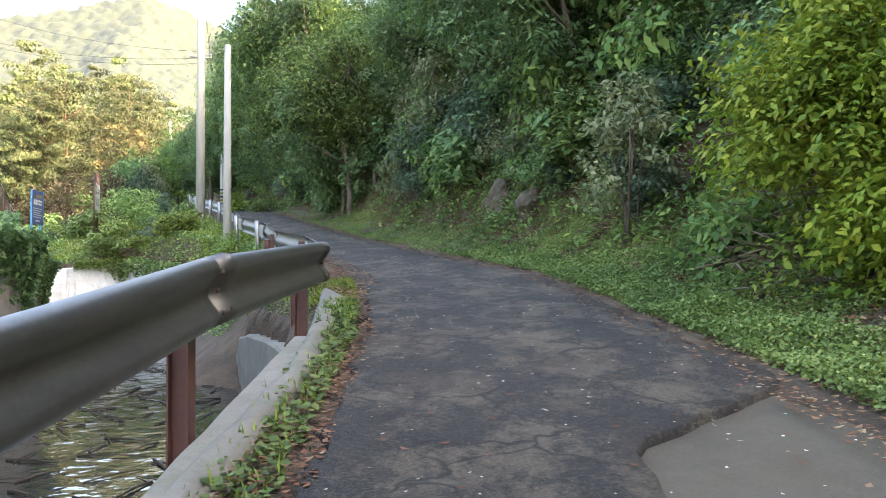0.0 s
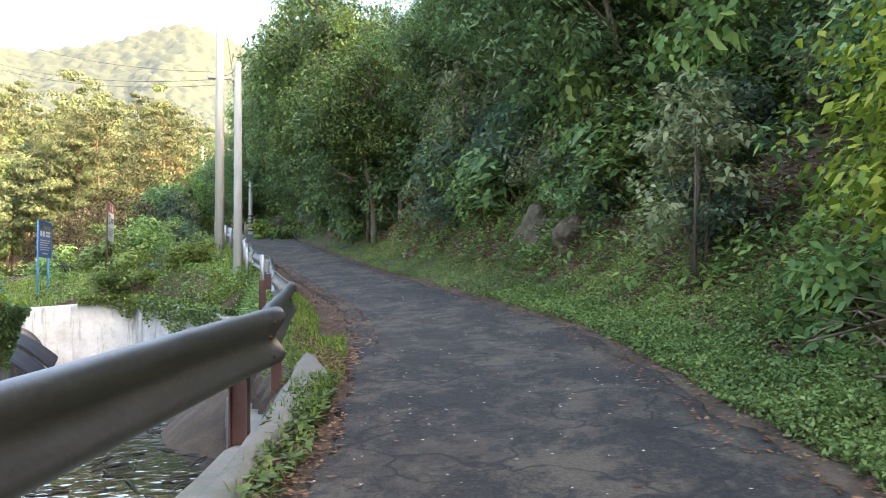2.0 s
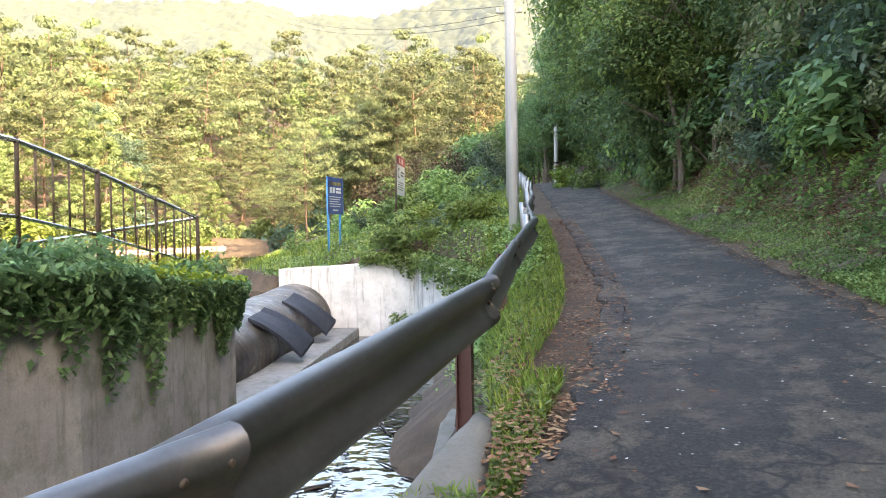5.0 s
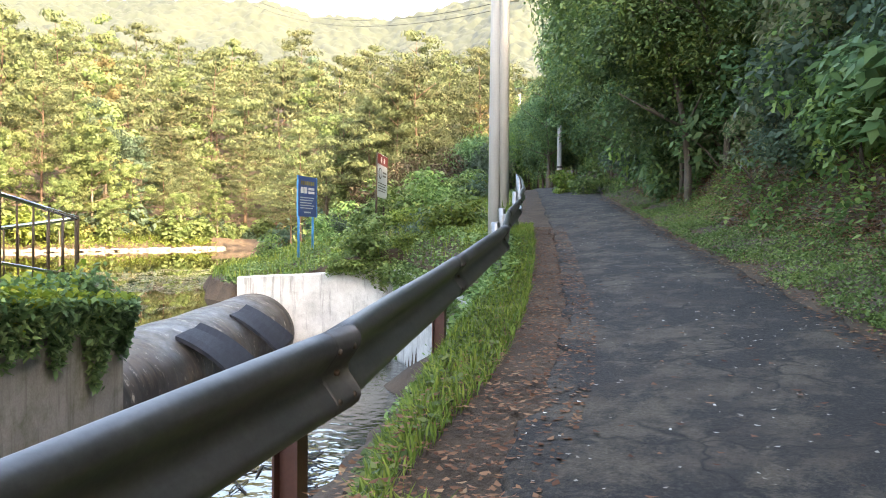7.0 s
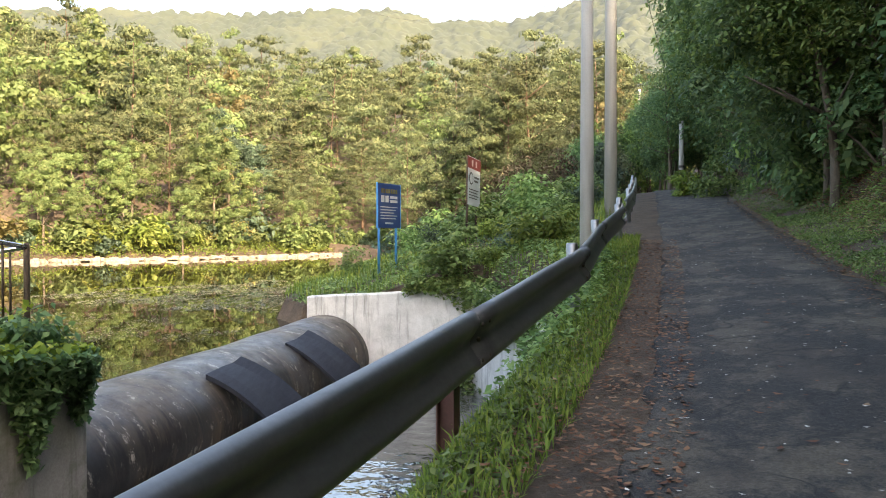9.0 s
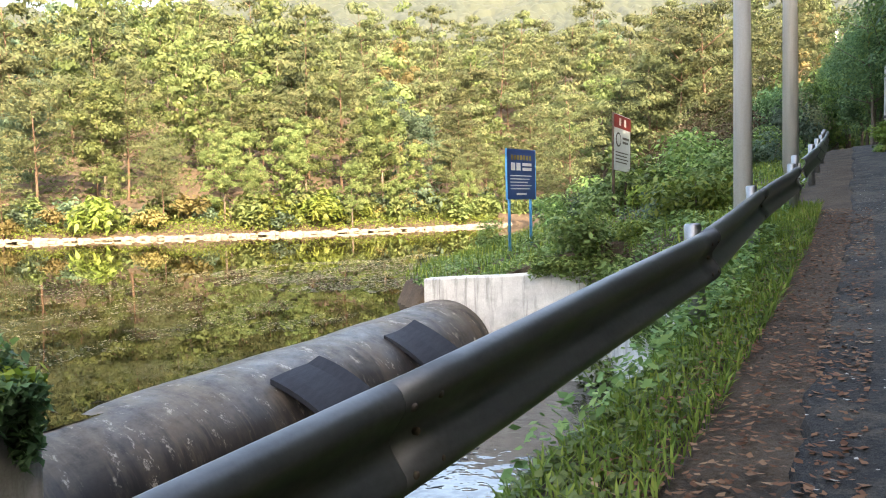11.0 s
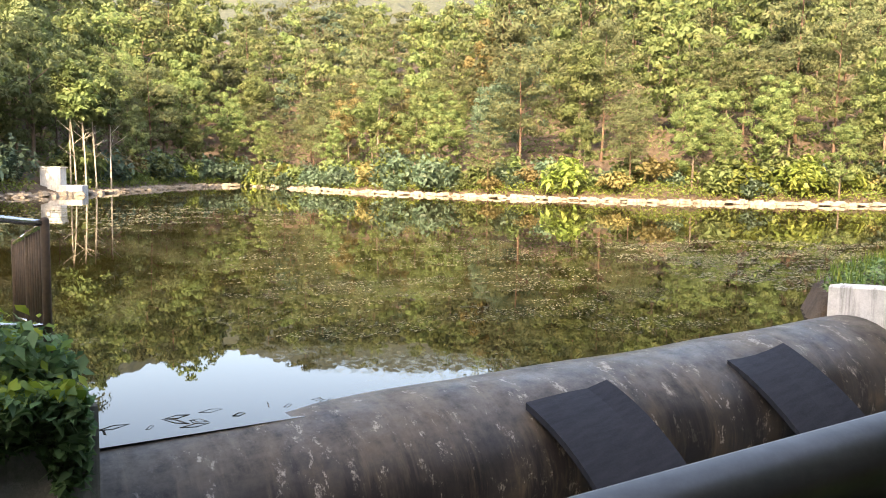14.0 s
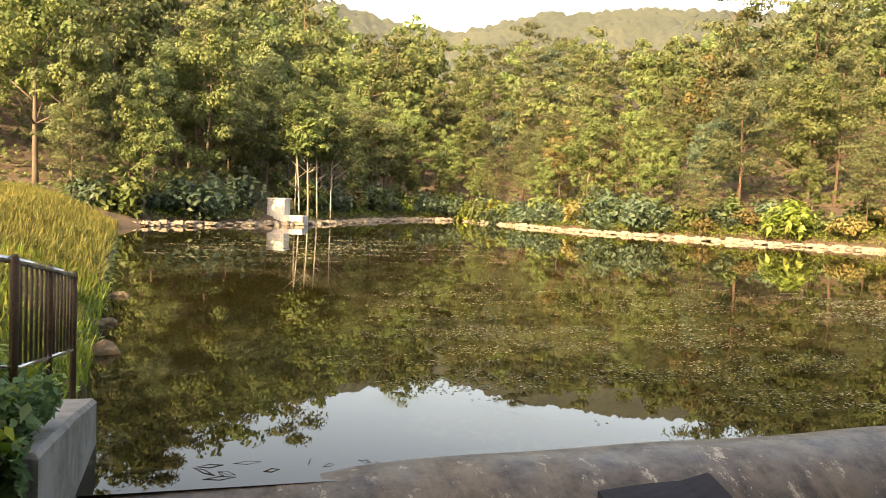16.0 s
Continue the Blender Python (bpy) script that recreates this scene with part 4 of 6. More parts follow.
for da, db in ((0.0, 0.0), (0.25, 0.35), (0.55, 2.6)):
    cable((-10.9, 37.1, 10.6 + da), (-36.5, 54.0, 18.3 + db), 1.1)
cable((-10.9, 37.2, 14.6), (-24.0, 49.0, 20.5), 0.8)
cable((-10.9, 37.2, 11.1), (-7.05, 27.06, 8.6), 0.15)
cable((-10.9, 37.2, 15.0), (-14.9, 56.0, 8.8), 0.4)


def build_sign(name, place, turn, w, h, lift, face, legs, label, lean=0.0):
    """A flat panel on two legs; its local x runs along the panel and -y is its face."""
    root = thing(name, Matrix.Translation(place) @ Matrix.Rotation(turn, 4, "Z") @ Matrix.Rotation(lean, 4, "Y"), label, "sign")
    part("panel", box_mesh("panel", (w, 0.04, h), face, (w / 2, 0, lift + h / 2), 0.006), root)
    for x in (0.07, w - 0.07):
        part("rim", box_mesh("rim", (0.03, 0.05, h + 0.02), legs, (x - 0.07 + (0.005 if x < 1 else 0.135), 0, lift + h / 2), 0.005), root)
    for x in (0.18, w - 0.18):
        part("leg", tube("leg", [(x, 0.045, -0.5), (x, 0.045, lift + h * 0.9)], 0.04, legs, 10), root)
    return root


def bars(root, rows, mat="white"):
    """Rows of (x, z, width, height): plain bars in place of print, proud of the panel."""
    for x, z, w, h in rows:
        part("print_bar", box_mesh("print_bar", (w, 0.006, h), mat, (x + w / 2, -0.023, z)), root)


gz = 2.15
sign = build_sign("notice_sign", (-15.65, 31.3, gz), radians(90 + 10), 1.43, 1.32, 0.86, "blue", "bluepipe", "blue metal notice sign with white print on light blue legs")
bars(sign, [(0.2 + 0.15 * k, 0.86 + 1.1, 0.11, 0.13) for k in range(7)], "autumn")
bars(sign, [(0.2, 0.86 + 0.86, 0.2, 0.2), (0.46, 0.86 + 0.86, 0.2, 0.2), (0.76, 0.86 + 0.92, 0.46, 0.08), (0.76, 0.86 + 0.8, 0.46, 0.08)])
bars(sign, [(0.16, 0.86 + 0.62 - 0.085 * k, 1.05 - 0.1 * (k % 3), 0.028) for k in range(5)] + [(0.45, 0.86 + 0.14, 0.5, 0.05)])
gz = 3.0
board = build_sign("warning_board", (-14.5, 34.3, gz), radians(90 + 15), 1.35, 1.55, 0.78, "board", "rust", "pale warning board with red header on rusty legs", radians(3))
part("header", box_mesh("header", (1.32, 0.006, 0.36), "red", (0.675, -0.022, 0.78 + 1.35), 0), board, "dull red header")
bars(board, [(0.4, 0.78 + 1.35, 0.16, 0.2), (0.8, 0.78 + 1.35, 0.16, 0.2)])
part("emblem", tube("emblem", [(0.36, -0.021, 0.78 + 0.85), (0.36, -0.03, 0.78 + 0.85)], 0.2, "black", 24), board)
part("emblem_inset", tube("emblem_inset", [(0.36, -0.03, 0.78 + 0.85), (0.36, -0.034, 0.78 + 0.85)], 0.15, "board", 24), board)
bars(board, [(0.29, 0.78 + 0.85, 0.14, 0.04), (0.7, 0.78 + 0.92, 0.5, 0.06), (0.7, 0.78 + 0.8, 0.42, 0.06)] + [(0.16, 0.78 + 0.5 - 0.09 * k, 1.0 - 0.12 * (k % 2), 0.03) for k in range(4)], "black")


def build_fence():
    """Tubular railing: down the slope to the corner by the dam, then out along the pier."""
    line = [(-5.9, 9.2, 3.36), (-6.55, 11.1, 3.36), (-7.12, 12.6, 3.3), (-7.77, 14.2, 3.1), (-8.45, 15.85, 2.84), (-9.13, 17.46, 2.6), (-10.45, 16.91, 2.41), (-11.76, 16.36, 2.22)]
    root = thing("railing", line[5], "dark steel tube railing with upright bars above the water", "railing")
    o = Vector(line[5])
    for i, p in enumerate(line):
        p = Vector(p) - o
        r = 0.032 if i in (0, 3, 5, 7) else 0.024
        part("post", tube("post", [p + Vector((0, 0, -1.3)), p + Vector((0, 0, 0.02)), p + Vector((0, 0, 0.045))], [r, r, r * 0.6], "rust", 10), root)
    for a, b in zip(line, line[1:]):
        a, b = Vector(a) - o, Vector(b) - o
        part("top_rail", tube("top_rail", [a, b], 0.027, "stainless", 10), root, "bright top rail")
        part("bottom_rail", tube("bottom_rail", [a + Vector((0, 0, -0.78)), b + Vector((0, 0, -0.78))], 0.02, "stainless", 8), root)
        k = max(2, round((b - a).length / (0.22 if a.x < 0.01 and b.x < -0.5 else 0.36)))
        for j in range(1, k):
            c = a.lerp(b, j / k)
            part("bar", tube("bar", [c + Vector((0, 0, -0.78)), c], 0.013, "rust", 6), root)


build_fence()

hut = thing("gauge_hut", (-84.0, -4.4, 0.85), "small white concrete gauge hut on the far shore", "hut")
part("block", box_mesh("block", (1.9, 1.8, 2.1), "wall", (0, 0, 1.0), 0.04), hut)
part("cap", box_mesh("cap", (2.1, 2.0, 0.14), "wall", (0, 0, 2.12), 0.03), hut)
part("plinth", box_mesh("plinth", (2.2, 3.0, 1.0), "wall", (0.4, 1.4, 0.0), 0.04), hut)


# ---- rocks ----
def rock_mesh(name, rng, size, mat="rock", sub=2):
    bm = bmesh.new()
    bmesh.ops.create_icosphere(bm, subdivisions=sub, radius=1.0)
    off = Vector(rng.uniform(-50, 50, 3))
    for v in bm.verts:
        n = noise.noise(v.co * 1.1 + off) * 0.45 + noise.noise(v.co * 2.7 + off) * 0.22 + abs(noise.noise(v.co * 6.1 + off)) * 0.14
        v.co = Vector((v.co.x * size[0], v.co.y * size[1], v.co.z * size[2])) * (1 + n)
    return bm_mesh(name, bm, mat, False)


rng = np.random.default_rng(3)
for x, y, s in ((2.2, 18.2, (0.5, 0.85, 0.5)), (1.6, 20.1, (0.45, 0.7, 0.6))):
    ob = new("rock", rock_mesh("rock", rng, s, sub=4))
    ob.location = (x, y, ground_at(x, y) - 0.35)
    tagged(ob, "weathered tan rock jutting from the bank", "rock", "rocks in the bank")
for i in range(9):
    f = rng.uniform(0.05, 0.9)
    x, y = -12.2 - 14 * f, 16.2 - 6.8 * f
    ob = new("rock", rock_mesh("rock", rng, rng.uniform(0.13, 0.3, 3)))
    ob.location = (x + rng.uniform(-0.6, 0.6), y + rng.uniform(-1.1, 0.0), POND_Z + rng.uniform(-0.1, 0.05))
    tagged(ob, "grey boulder at the edge of the pond", "rock", "boulders at the water")


def along(pts, step):
    out = []
    for (ax, ay), (bx, by) in zip(pts, pts[1:]):
        n = max(1, int(math.hypot(bx - ax, by - ay) / step))
        out += [(ax + (bx - ax) * i / n, ay + (by - ay) * i / n) for i in range(n)]
    return out


def shore_stones():
    V, F = [], []
    for x, y in along([(-64, -10.5), (-82, -2.5), (-122, 2), (-140, 9), (-106, 24), (-98, 30), (-88, 40), (-80, 52), (-75, 68), (-75, 88), (-80, 104)], 0.55):
        for lift in (0.0, 0.12, 0.24, 0.36):
            sx, sy, sz = rng.uniform(0.25, 0.8), rng.uniform(0.25, 0.8), rng.uniform(0.07, 0.2)
            c = np.array([x + rng.uniform(-0.7, 0.7), y + rng.uniform(-0.7, 0.7), POND_Z - 0.1 + lift * rng.uniform(0.6, 1.2)])
            o = len(V)
            for a in range(2):
                for k in range(6):
                    t = k * math.pi / 3 + rng.uniform(-0.3, 0.3)
                    w = (1.0 if a == 0 else 0.65) * rng.uniform(0.8, 1.15)
                    V.append(c + (sx * w * math.cos(t), sy * w * math.sin(t), (-sz if a == 0 else sz) * rng.uniform(0.7, 1.1)))
            F += [(o + k, o + (k + 1) % 6, o + 6 + (k + 1) % 6, o + 6 + k) for k in range(6)] + [tuple(o + 6 + k for k in range(6))]
    ob = new("shore_stones", mesh_of("shore_stones", V, F, "shore"))
    tagged(ob, "pale stones lining the far shore of the pond", "stones", kind="stuff")


shore_stones()


# ---- plants ----
def clump_points(rng, centres, radii, per, flat=0.65):
    """Points in soft balls round the centres, thicker to the outside."""
    n = len(centres)
    P = rng.normal(size=(n, per, 3))
    P /= np.linalg.norm(P, axis=2, keepdims=True)
    P *= (rng.uniform(0.25, 1.0, (n, per, 1)) ** 0.5) * np.asarray(radii)[:, None, None]
    P[:, :, 2] *= flat
    out = P / (np.linalg.norm(P, axis=2, keepdims=True) + 1e-6)
    return (P + np.asarray(centres)[:, None, :]).reshape(-1, 3), out.reshape(-1, 3)


def crown_mesh(name, rng, r, h, base, clumps, per, size, mat, aspect=0.6, spread=0.34, squash=1.0, hug=0.6, shell=0.5):
    """An uneven crown of many leafy clumps set round limbs, with gaps."""
    k = 11
    sub = rng.normal(size=(k, 3))
    sub /= np.linalg.norm(sub, axis=1)[:, None]
    sub *= rng.uniform(0.25, 0.72, (k, 1))
    sub[0] = (0, 0, 0.75)
    own = rng.uniform(0.36, 0.66, k)
    pick = rng.integers(k, size=clumps)
    c = rng.normal(size=(clumps, 3))
    c /= np.linalg.norm(c, axis=1)[:, None]
    c = sub[pick] + c * own[pick][:, None] * rng.uniform(shell, 1.0, (clumps, 1))
    taper = 1.0 - 0.3 * np.clip(c[:, 2], 0, 1)
    C = np.stack([c[:, 0] * r * taper, c[:, 1] * r * taper, base + h / 2 + np.clip(c[:, 2], -1, 1.1) * h / 2 * squash], 1)
    P, out = clump_points(rng, C, rng.uniform(0.6, 1.2, clumps) * r * spread, per)
    return quads_mesh(name, leaves(P, size, rng, 0.45 if hug < 0.8 else 0.2, aspect, 0.35 if hug < 0.8 else 0.15, out, hug), mat), C


def pine_mesh(name, rng, r, h, base, boughs, size, mat, per=60):
    """Separate domed pads of needles at the ends of level boughs, dark gaps between them."""
    cs, rs = [], []
    for i in range(boughs):
        f = (i + rng.uniform(0, 1)) / boughs
        z = base + (h - base) * f
        w = r * math.sqrt(max(0.0, 1 - ((f - 0.35) / 0.68) ** 2)) * rng.uniform(0.55, 1.15) + 0.2
        a = i * 2.4 + rng.uniform(-0.5, 0.5)
        rise = rng.uniform(0.0, 0.28)
        side = rng.uniform(-0.5, 0.5)
        for q, da, k in ((1.0, 0.0, 1.0), (0.72, side, 0.9), (0.45, -side * 0.6, 0.75)):
            if w * q < 0.5 and q < 1:
                continue
            cs.append((math.cos(a + da) * w * q, math.sin(a + da) * w * q, z + rise * w * q + rng.uniform(-0.15, 0.15)))
            rs.append((0.95 + 0.13 * w) * k * rng.uniform(0.7, 1.3))
    cs.append((0, 0, h))
    rs.append(1.1)
    cs, rs = np.array(cs), np.array(rs)
    D = rng.normal(size=(len(cs), per, 3))
    D[:, :, 2] = np.abs(D[:, :, 2]) - 0.25
    D /= np.linalg.norm(D, axis=2, keepdims=True)
    lump = 1 + 0.3 * np.sin(3 * np.arctan2(D[:, :, 1:2], D[:, :, 0:1]) + rng.uniform(0, 6, (len(cs), 1, 1)))
    P = D * rng.uniform(0.75, 1.05, (len(cs), per, 1)) * lump * rs[:, None, None] * np.array([1.0, 1.0, 0.55]) + cs[:, None, :]
    return quads_mesh(name, leaves(P.reshape(-1, 3), size, rng, 0.1, 0.42, -0.12, D.reshape(-1, 3), 2.0), mat)


def trunk_mesh(name, rng, h, r, mat, limbs=6, reach=1.6, lean=(0.0, 0.0)):
    bm_v, bm_f = [], []

    def add(pts, radii, sides):
        me = tube("tmp", pts, radii, mat, sides)
        o = len(bm_v)
        bm_v.extend([tuple(v.co) for v in me.vertices])
        bm_f.extend([tuple(o + i for i in p.vertices) for p in me.polygons])
        bpy.data.meshes.remove(me)

    pts = [Vector((lean[0] * f * f * h + 0.12 * math.sin(f * 5), lean[1] * f * f * h + 0.1 * math.sin(f * 4 + 1), -0.5 + (h + 0.5) * f)) for f in np.linspace(0, 1, 9)]
    add(pts, [r * (1.25 if i == 0 else 1 - 0.8 * i / 8) for i in range(9)], 8)
    for k in range(limbs):
        i = int(rng.integers(3, 8))
        a, up = rng.uniform(0, 6.28), rng.uniform(0.2, 0.7)
        p = pts[i]
        d = Vector((math.cos(a), math.sin(a), up)) * reach * rng.uniform(0.6, 1.2)
        add([p, p + d * 0.5 + Vector((0, 0, 0.1)), p + d + Vector((0, 0, 0.25))], [r * 0.4, r * 0.26, r * 0.1], 5)
    return mesh_of(name, bm_v, bm_f, mat, True)


def tree_kind(rng, kind, near):
    """One tree of a kind, 14 to 17 m high, to be copied; the near ones have finer leaves."""
    if kind == "pine":
        h = rng.uniform(14.5, 17.5)
        root = thing("pine_tree", (0, 0, -300), "sunlit pine with layered boughs on the hillside", "tree", "trees round the pond")
        part("trunk", trunk_mesh("trunk", rng, h * 0.93, 0.17, "pine_bark", 10, 2.2, (rng.uniform(-0.03, 0.03), rng.uniform(-0.03, 0.03))), root)
        part("crown", pine_mesh("crown", rng, rng.uniform(3.6, 4.8), h * rng.uniform(0.85, 1.0), h * 0.3, 22 if near else 18, 0.3 if near else 0.5, "pine", 120 if near else 54), root)
    else:
        h = rng.uniform(13, 16)
        root = thing("oak_tree" if kind == "oak" else "broadleaf_tree", (0, 0, -300), {"oak": "olive-green oak in low sun by the pond", "bluish": "blue-green leafy tree on the far shore", "autumn": "yellowing leafy tree on the far shore",
                                                    "broad": "deep green leafy tree on the shaded shore"}[kind], "tree", "trees round the pond")
        part("trunk", trunk_mesh("trunk", rng, h * 0.75, 0.22, "bark", 9, 2.6), root)
        me, _ = crown_mesh("crown", rng, rng.uniform(4.0, 5.2), h * 0.9, h * 0.1, 52 if near else 42, 140 if near else 56, 0.29 if near else 0.5, "far_green" if kind == "broad" else kind, 0.7, 0.25, 1.0, 1.8, 0.85)
        part("crown", me, root)
    return root


rng = np.random.default_rng(11)
NEAR = {k: [tree_kind(rng, k, True) for _ in range(n)] for k, n in (("pine", 3), ("oak", 3), ("bluish", 1), ("autumn", 1), ("broad", 2))}
BACK = {k: [tree_kind(rng, k, False) for _ in range(n)] for k, n in (("pine", 2), ("oak", 2), ("bluish", 1), ("autumn", 1), ("broad", 2))}


def plant_far_trees():
    for lo, hi, step, kinds in ((1.5, 20, 6.4, NEAR), (20, 150, 9.2, BACK)):
        for gx in np.arange(-255, -14, step):
            for gy in np.arange(-85, 200, step):
                x, y = gx + rng.uniform(-0.45, 0.45) * step, gy + rng.uniform(-0.45, 0.45) * step
                yaw = math.degrees(math.atan2(-x, y - 12))
                if not 13 < yaw < 128 or math.hypot(x, y - 12) > 235:
                    continue
                if x > -62 and y < 16 or road_left(min(y, 100)) - x < 9 or (x > -34 and y < 66) or (-97 < x < -80 and y > -9 and y < 3):
                    continue
                dp = float(sdist(POND, np.array([x]), np.array([y]))[0])
                if not lo < dp < hi:
                    continue
                p = rng.random()
                if yaw > 92:
                    kind = "broad" if p < 0.22 else "oak" if p < 0.82 else "pine"
                elif yaw > 66:
                    kind = "oak" if p < 0.5 else "pine" if p < 0.83 else "bluish" if p < 0.95 else "autumn"
                else:
                    kind = "pine" if p < (0.78 if yaw < 48 else 0.45) else "oak" if p < 0.93 else "autumn" if p < 0.97 else "bluish"
                src = kinds[kind][int(rng.integers(len(kinds[kind])))]
                s = rng.uniform(0.85, 1.25) * (1.3 if yaw > 101 and dp > 7 else 1.15 if yaw > 95 else 1.0)
                s *= rng.uniform(0.4, 0.65) if dp < 5 else rng.uniform(0.58, 0.95) if dp < 20 else rng.uniform(0.9, 1.25)
                z = ground_at(x, y) - 0.2
                ob = copy_thing(src, Matrix.Translation((x, y, z)) @ Matrix.Rotation(rng.uniform(0, 6.28), 4, "Z"))
                ob.scale = (s, s, s * rng.uniform(0.9, 1.12))


plant_far_trees()
for group in (*NEAR.values(), *BACK.values()):
    for src in group:                          # the patterns themselves stand in the wood too
        x, y = rng.uniform(-190, -150), rng.uniform(60, 130)
        src.matrix_basis = Matrix.Translation((x, y, ground_at(x, y)))


for x, y, h in ((-87.5, -3.4, 9.0), (-88.4, -2.7, 10.5), (-89.0, -4.3, 11.0), (-90.2, -2.2, 9.5), (-91.0, -3.6, 11.5), (-93.0, -1.4, 10.0), (-94.5, -3.4, 10.5)):
    root = thing("slender_tree", (x, y, ground_at(x, y)), "slender pale-trunked tree beside the gauge hut", "tree", "pale trees by the hut")
    part("trunk", trunk_mesh("trunk", rng, h, 0.1, "palebark", 6, 1.6, (rng.uniform(-0.04, 0.04), rng.uniform(-0.05, 0.05))), root, "pale bare trunk")
    me, _ = crown_mesh("crown", rng, 2.2, h * 0.42, h * 0.66, 26, 50, 0.4, "oak", 0.7, 0.32)
    part("crown", me, root)


def shrub_thing(rng, place, r, h, mat, size, clumps, per, label, name="shrub", group="", stems=4, aspect=0.6):
    root = thing(name, place, label, "shrub", group)
    me, C = crown_mesh("foliage", rng, r, h, 0.0, clumps, per, size, mat, aspect, 0.4)
    part("foliage", me, root)
    for k in range(stems):
        c = Vector(C[int(rng.integers(len(C)))])
        part("stem", tube("stem", [(0.1 * math.cos(k), 0.1 * math.sin(k), -0.4), c * 0.5 + Vector((0, 0, -0.05)), c], [0.03, 0.02, 0.008], "bark", 5), root)
    return root


# tall pines beyond the mound and a brown thicket at their feet
for k, (x, y, s) in enumerate(((-32.5, 71.0, 0.95), (-36.5, 74.0, 0.85), (-29.0, 77.0, 0.85), (-40.5, 72.0, 0.75))):
    ob = copy_thing(NEAR["pine"][k % 3], Matrix.Translation((x, y, ground_at(x, y) - 0.2)) @ Matrix.Rotation(1.3 * k, 4, "Z"))
    ob.scale = (s, s, s)
rng = np.random.default_rng(17)
for x, y, r, h in ((-25.5, 63.0, 2.4, 3.6), (-29.0, 64.5, 2.6, 4.4), (-32.5, 66.0, 2.4, 3.8), (-36.0, 69.0, 2.4, 3.4)):
    shrub_thing(rng, (x, y, ground_at(x, y) - 0.1), r, h, "brownish", 0.22, 40, 44, "brownish half-bare thicket below the pines", "thicket", "thicket below the pines", 9)

# bushes and saplings under the far trees
rng = np.random.default_rng(19)
x, y = rng.uniform(-230, -34, 300000), rng.uniform(-60, 180, 300000)
x, y = x[wavy(x, y, 3.0, 5) > -0.25], y[wavy(x, y, 3.0, 5) > -0.25]
d = sdist(POND, x, y)
k = (d > 2.5) & (d < 70) & ((x < -62) | (y > 66)) & (np.hypot(x + 86, y + 3.5) > 9)
x, y = x[k][:70000], y[k][:70000]
P = np.stack([x, y, ground(x, y) + rng.uniform(0.05, 1.5, len(x)) * (0.6 + 0.5 * wavy(x, y, 1.9, 6))], 1)
ob = new("hillside_undergrowth", quads_mesh("hillside_undergrowth", leaves(P, 0.5, rng, 0.4, 0.65, 0.3), "oak"))
tagged(ob, "olive undergrowth between the trees on the hillside", "undergrowth", kind="stuff")

# low bushes along the far shore
rng = np.random.default_rng(21)
shore_bush = [shrub_thing(rng, (-150 - 4 * i, 140, ground_at(-150 - 4 * i, 140)), 1.5, 1.9, m, 0.34, 34, 16, l, "shore_bush", "bushes along the shore")
              for i, (m, l) in enumerate((("shorelime", "bright yellow-green bush at the water's edge"), ("oak", "olive-green bush at the water's edge"),
                                          ("bluish", "blue-green bush at the water's edge"), ("autumn", "yellowing bush at the water's edge")))]
for x, y in along([(-66, -13), (-82, -6), (-122, -1.5), (-143, 7), (-110, 25), (-101, 30), (-91, 40), (-83, 52), (-78, 68), (-78, 88), (-82, 106), (-64, 109), (-50, 80)], 1.15):
    p = rng.random()
    src = shore_bush[0 if p < 0.12 else 1 if p < 0.6 else 2 if p < 0.9 else 3]
    if math.hypot(x + 84, y + 4.4) < 4.5:
        continue
    x, y = x + rng.uniform(-4.5, 0.6), y + rng.uniform(-1.5, 1.5)
    s = rng.uniform(0.8, 2.0)
    ob = copy_thing(src, Matrix.Translation((x, y, ground_at(x, y) - 0.1)) @ Matrix.Rotation(rng.uniform(0, 6.28), 4, "Z"))
    ob.scale = (s, s, s)


# leafy cover from the stones of the shore up to the first trees
A = np.array(along([(-66, -13), (-82, -6), (-122, -1.5), (-143, 7), (-110, 25), (-101, 30), (-91, 40), (-83, 52), (-78, 68), (-78, 88), (-82, 106)], 0.5))
P = A[rng.integers(len(A), size=60000)] + rng.uniform(-4.5, 4.5, (60000, 2))
d = sdist(POND, P[:, 0], P[:, 1])
P = P[(d > 0.9) & (d < 5.5) & (np.hypot(P[:, 0] + 84, P[:, 1] + 4) > 4)]
P = np.stack([P[:, 0], P[:, 1], ground(P[:, 0], P[:, 1]) + rng.uniform(0.0, 0.9, len(P)) * (0.75 + 0.6 * wavy(P[:, 0], P[:, 1], 1.3, 8))], 1)
ob = new("shore_undergrowth", quads_mesh("shore_undergrowth", leaves(P, 0.24, rng, 0.35, 0.65, 0.2), "shorelime"))
tagged(ob, "fresh green undergrowth behind the shore stones", "undergrowth", kind="stuff")


